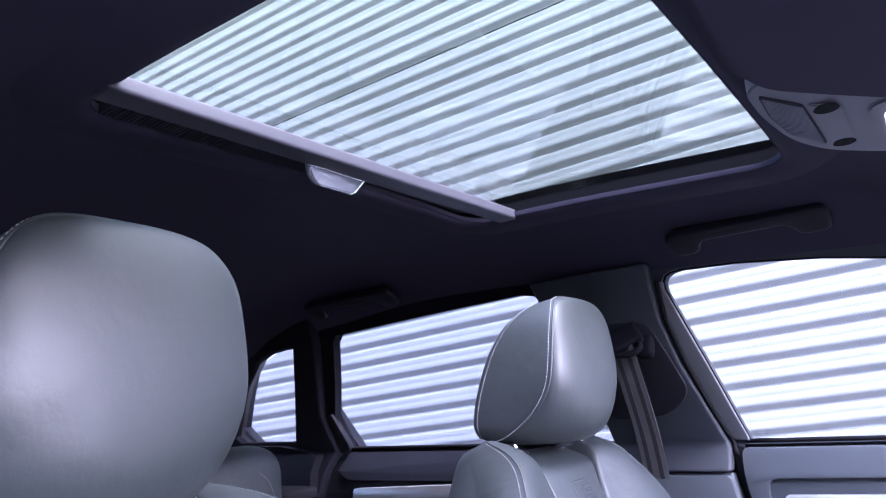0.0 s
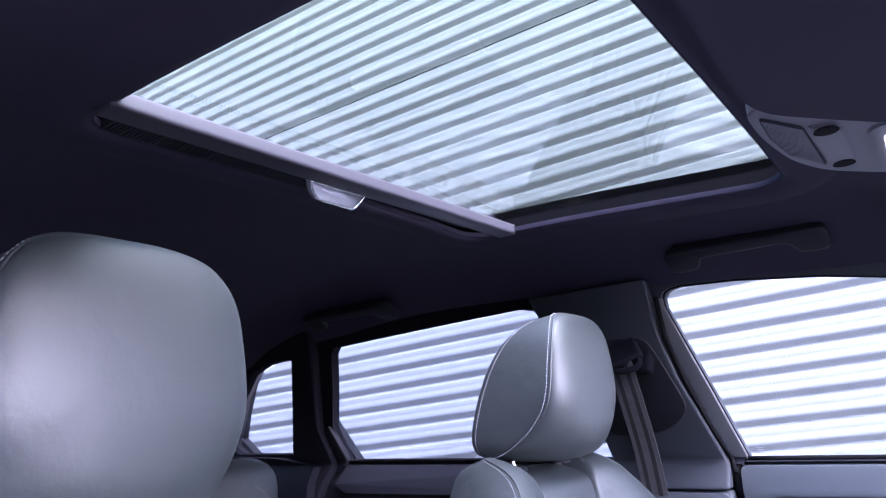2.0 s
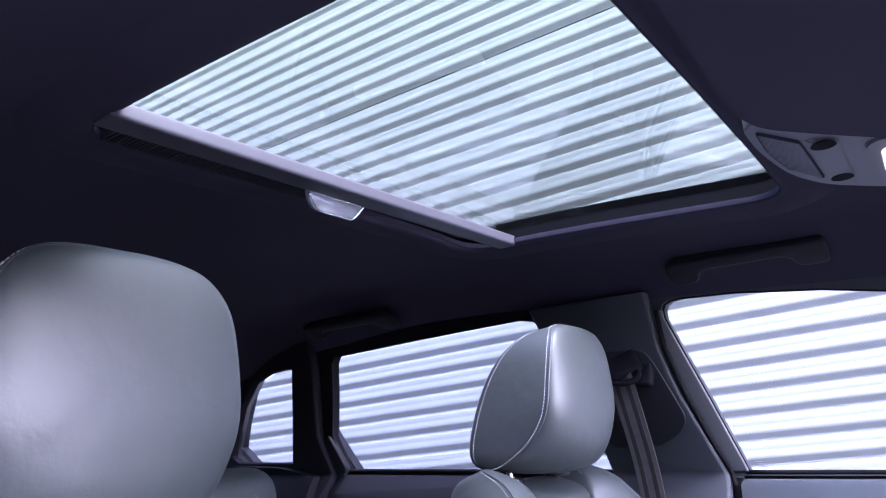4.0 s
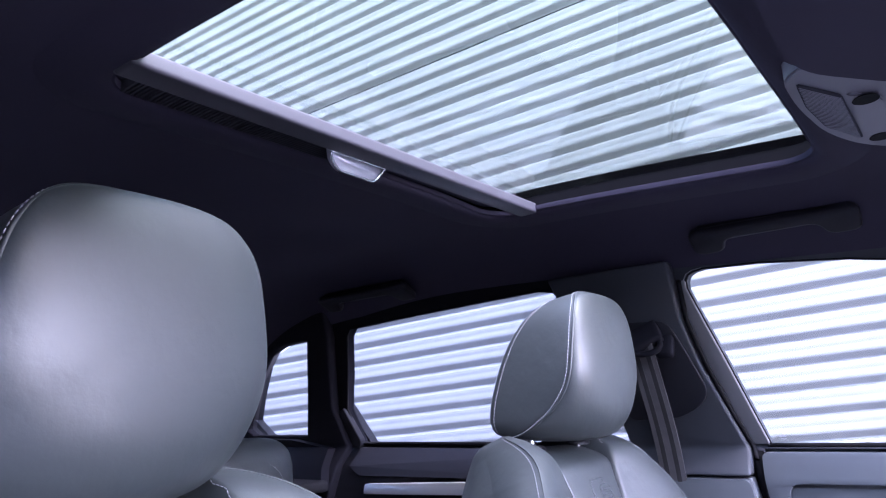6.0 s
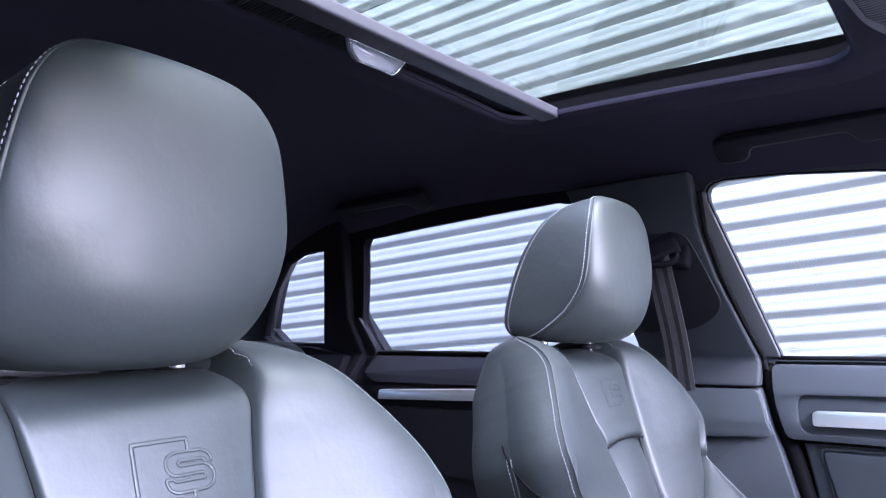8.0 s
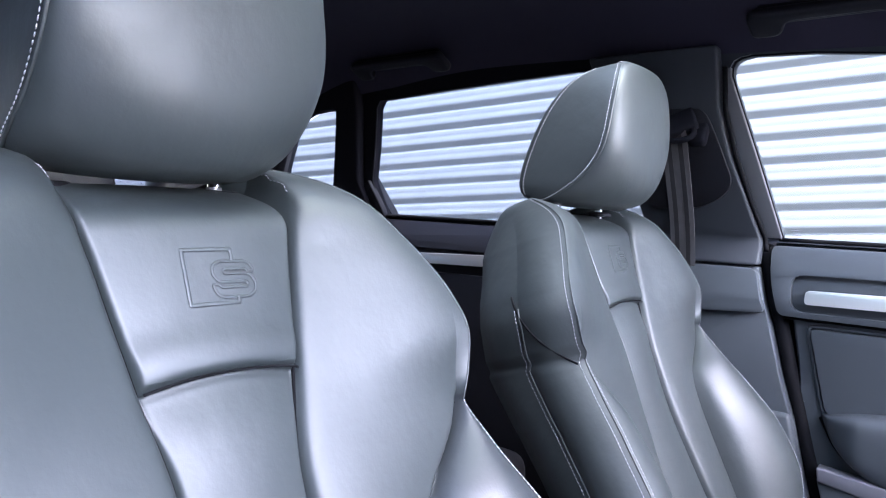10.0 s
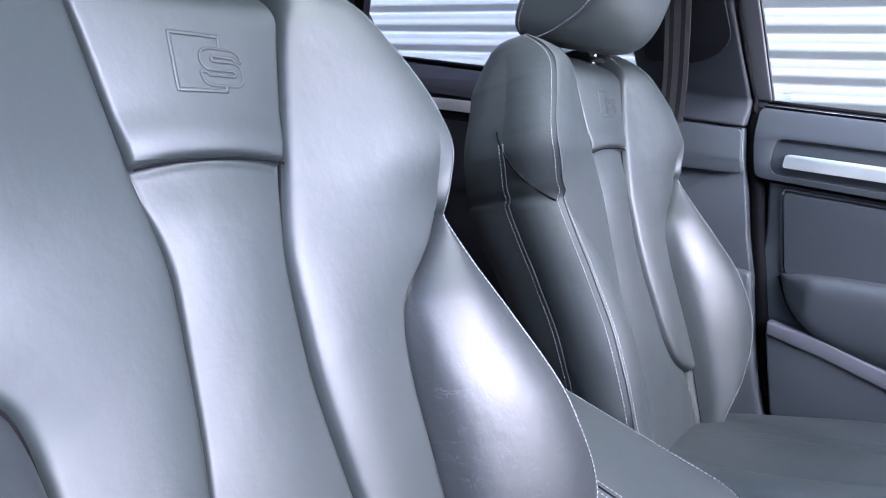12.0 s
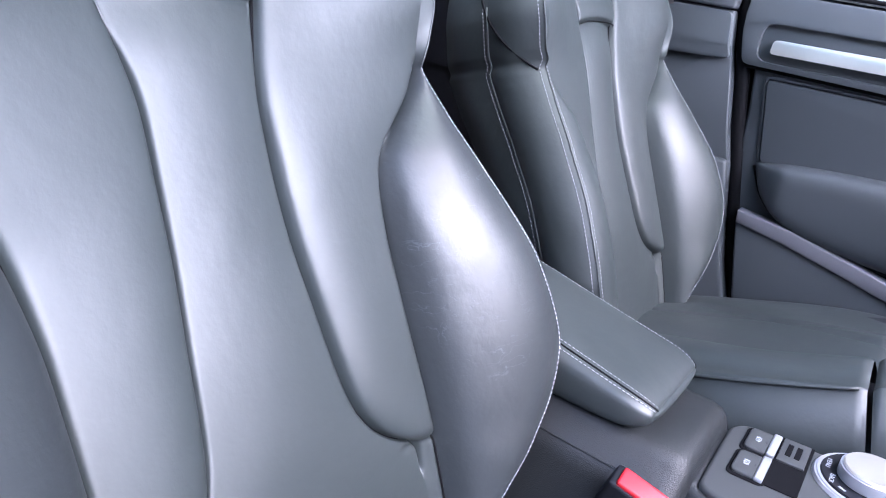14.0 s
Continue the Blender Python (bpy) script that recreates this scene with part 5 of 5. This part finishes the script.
def roof_plate(name, pts, z0, z1, mat, parent, label="", bevel=0.002):
    bm = bmesh.new()
    a = [bm.verts.new((x, y, z1)) for x, y in pts]
    f = bm.faces.new(a)
    g = bmesh.ops.extrude_face_region(bm, geom=[f])
    for v in g["geom"]:
        if isinstance(v, bmesh.types.BMVert):
            v.co.z = z0
    bmesh.ops.recalc_face_normals(bm, faces=bm.faces[:])
    if bevel:
        rim = [e for e in bm.edges if len(e.link_faces) == 2 and e.calc_face_angle(0) > 1.0]
        bmesh.ops.bevel(bm, geom=rim, offset=bevel, segments=2, affect="EDGES", clamp_overlap=True)
    return sharp(part(name, bm, mat, parent, label))


roof_plate("housing", rounded([(0.040, 0.117), (0.127, 0.119), (0.225, 0.110), (0.295, 0.086), (0.367, 0.028), (0.42, -0.05), (0.40, -0.14), (0.02, -0.14), (0.02, 0.06)], 0.03), -0.003, 0.022, OVERHEAD, lamp)
lens = roof_plate("lens", rounded([(0.062, 0.108), (0.119, 0.079), (0.264, 0.078), (0.197, 0.105), (0.124, 0.111)], 0.008), -0.006, 0.0, LENS, lamp, "ribbed lamp lens, its light and dark lines coloured in")
# pale ribs on a dark lens: the light and shade between them is colour
bm = bmesh.new()
for k in range(34):
    f = (k + 0.5) / 34
    a = Vector((0.121 + f * 0.140, 0.080, 0))
    b = Vector((np.interp(f, [0, 0.4, 0.75, 1], [0.066, 0.124, 0.197, 0.258]), np.interp(f, [0, 0.4, 0.75, 1], [0.1065, 0.1095, 0.1035, 0.0815]), 0))
    d = (b - a).normalized().cross(Vector((0, 0, 1))) * 0.00048
    low_, up_ = -0.0064, -0.0052
    q4 = [bm.verts.new((p.x, p.y, z)) for z in (up_, low_) for p in (a - d, a + d, b + d, b - d)]
    for f4 in ((4, 5, 6, 7), (0, 1, 5, 4), (1, 2, 6, 5), (2, 3, 7, 6), (3, 0, 4, 7)):
        bm.faces.new([q4[i] for i in f4])
tagged(part("ribs", bm, OVERHEAD, lens, smooth=False), kind="stuff")
keys = roof_plate("button_plate", rounded([(0.118, 0.0755), (0.150, 0.048), (0.304, 0.050), (0.270, 0.0745)], 0.008), -0.006, 0.0, OVERHEAD, lamp, "grey button plate")
for x, y in ((0.141, 0.062), (0.270, 0.062)):
    # flat disc; its black colour stands for the shade in a scooped button
    bm = bmesh.new()
    bmesh.ops.create_cone(bm, cap_ends=True, segments=24, radius1=0.0128, radius2=0.0118, depth=0.0012, matrix=Matrix.Translation((x, y, -0.0063)) @ Matrix.Diagonal((1.05, 0.92, 1, 1)))
    sharp(part("button", bm, RUBBER, keys, "flat button, shade of its scoop in the dark colour"))
roof_plate("lamp_surround", rounded([(0.168, 0.030), (0.315, 0.034), (0.335, -0.06), (0.16, -0.06)], 0.02), -0.006, 0.0, OVERHEAD, lamp)
roof_plate("reading_lamp", rounded([(0.195, 0.018), (0.285, 0.021), (0.295, -0.045), (0.185, -0.045)], 0.015), -0.011, -0.004, LAMP_WHITE, lamp, "white reading lamp lens")

visor = thing("sun_visor", "black fabric sun visor folded against the roof", "sun visor")
roof_plate("pad", rounded([(-0.57, 0.085), (-0.20, 0.098), (-0.105, 0.103), (-0.052, 0.095), (0.005, 0.052), (0.062, 0.005), (0.12, -0.06), (0.12, -0.19), (-0.57, -0.21)], 0.03), 1.238, 1.268, HEADLINER, visor, bevel=0.011)
tube("hinge_rod", [(-0.56, -0.205, 1.250), (0.16, -0.205, 1.250)], 0.006, TRIM_DARK, visor)

far_visor = thing("sun_visor", "black fabric sun visor folded against the roof", "sun visor")
part("pad", box(bmesh.new(), (0.40, -0.22, 1.225), (0.60, -0.02, 1.25), 0.012, 4), HEADLINER, far_visor)

# ---- rear bench ----
bench = thing("rear_bench", "black leather rear bench with low headrests", "rear seat", (0, 1.12, 0.24))


def cushion_block(name, lo, hi, r, mat, parent, m=None, label=""):
    ob = part(name, box(bmesh.new(), lo, hi, r, 5), mat, parent, label)
    if m is not None:
        ob.matrix_basis = m
    return ob


cushion_block("seat_pad", (-0.62, -0.36, 0.0), (0.62, 0.16, 0.20), 0.05, LEATHER_BLACK, bench)
for x0, x1 in ((-0.60, -0.205), (-0.195, 0.195), (0.205, 0.60)):
    cushion_block("back_pad", (x0, -0.05, 0.0), (x1, 0.09, 0.56), 0.04, LEATHER_BLACK, bench, pose(0, 0.17, 0.13, -22, 0, 0))
side_bolster = part("side_bolster", box(bmesh.new(), (0.20, 0.16, 0.20), (0.497, 0.34, 0.715), 0.085, 7), LEATHER, bench, "rounded black leather end bolster")
stitches("stitching", smooth_line([(0.335, 0.190, 0.690), (0.351, 0.1795, 0.685), (0.385, 0.1665, 0.668), (0.424, 0.1585, 0.640), (0.443, 0.1595, 0.60)], 40), THREAD, side_bolster, "white stitching")
for x in (-0.36, -0.03, 0.30):
    cushion_block("headrest", (x - 0.12, -0.045, 0.0), (x + 0.12, 0.045, 0.135), 0.04, LEATHER_BLACK, bench, pose(0, 0.40, 0.640, -14, 0, 0))

# small printed labels in the corners of the panes
def pane_label(y, z, w, h, name_label):
    lab = thing("window_label", name_label, "label")
    for k in range(3):
        bm = slab(bmesh.new(), [(y + w * 0.15, z + h * (0.2 + 0.26 * k)), (y + w * 0.15, z + h * (0.29 + 0.26 * k)), (y + w * (0.6 + 0.12 * k), z + h * (0.29 + 0.26 * k)), (y + w * (0.6 + 0.12 * k), z + h * (0.2 + 0.26 * k))], out=0.0070, thick=0.0012, cuts=())
        part("printed_bar", bm, SCREW, lab, smooth=False)


pane_label(0.316, 0.918, 0.020, 0.016, "small pale printed label on the front side pane")
pane_label(1.575, 0.952, 0.026, 0.013, "small pale printed label on the quarter pane")
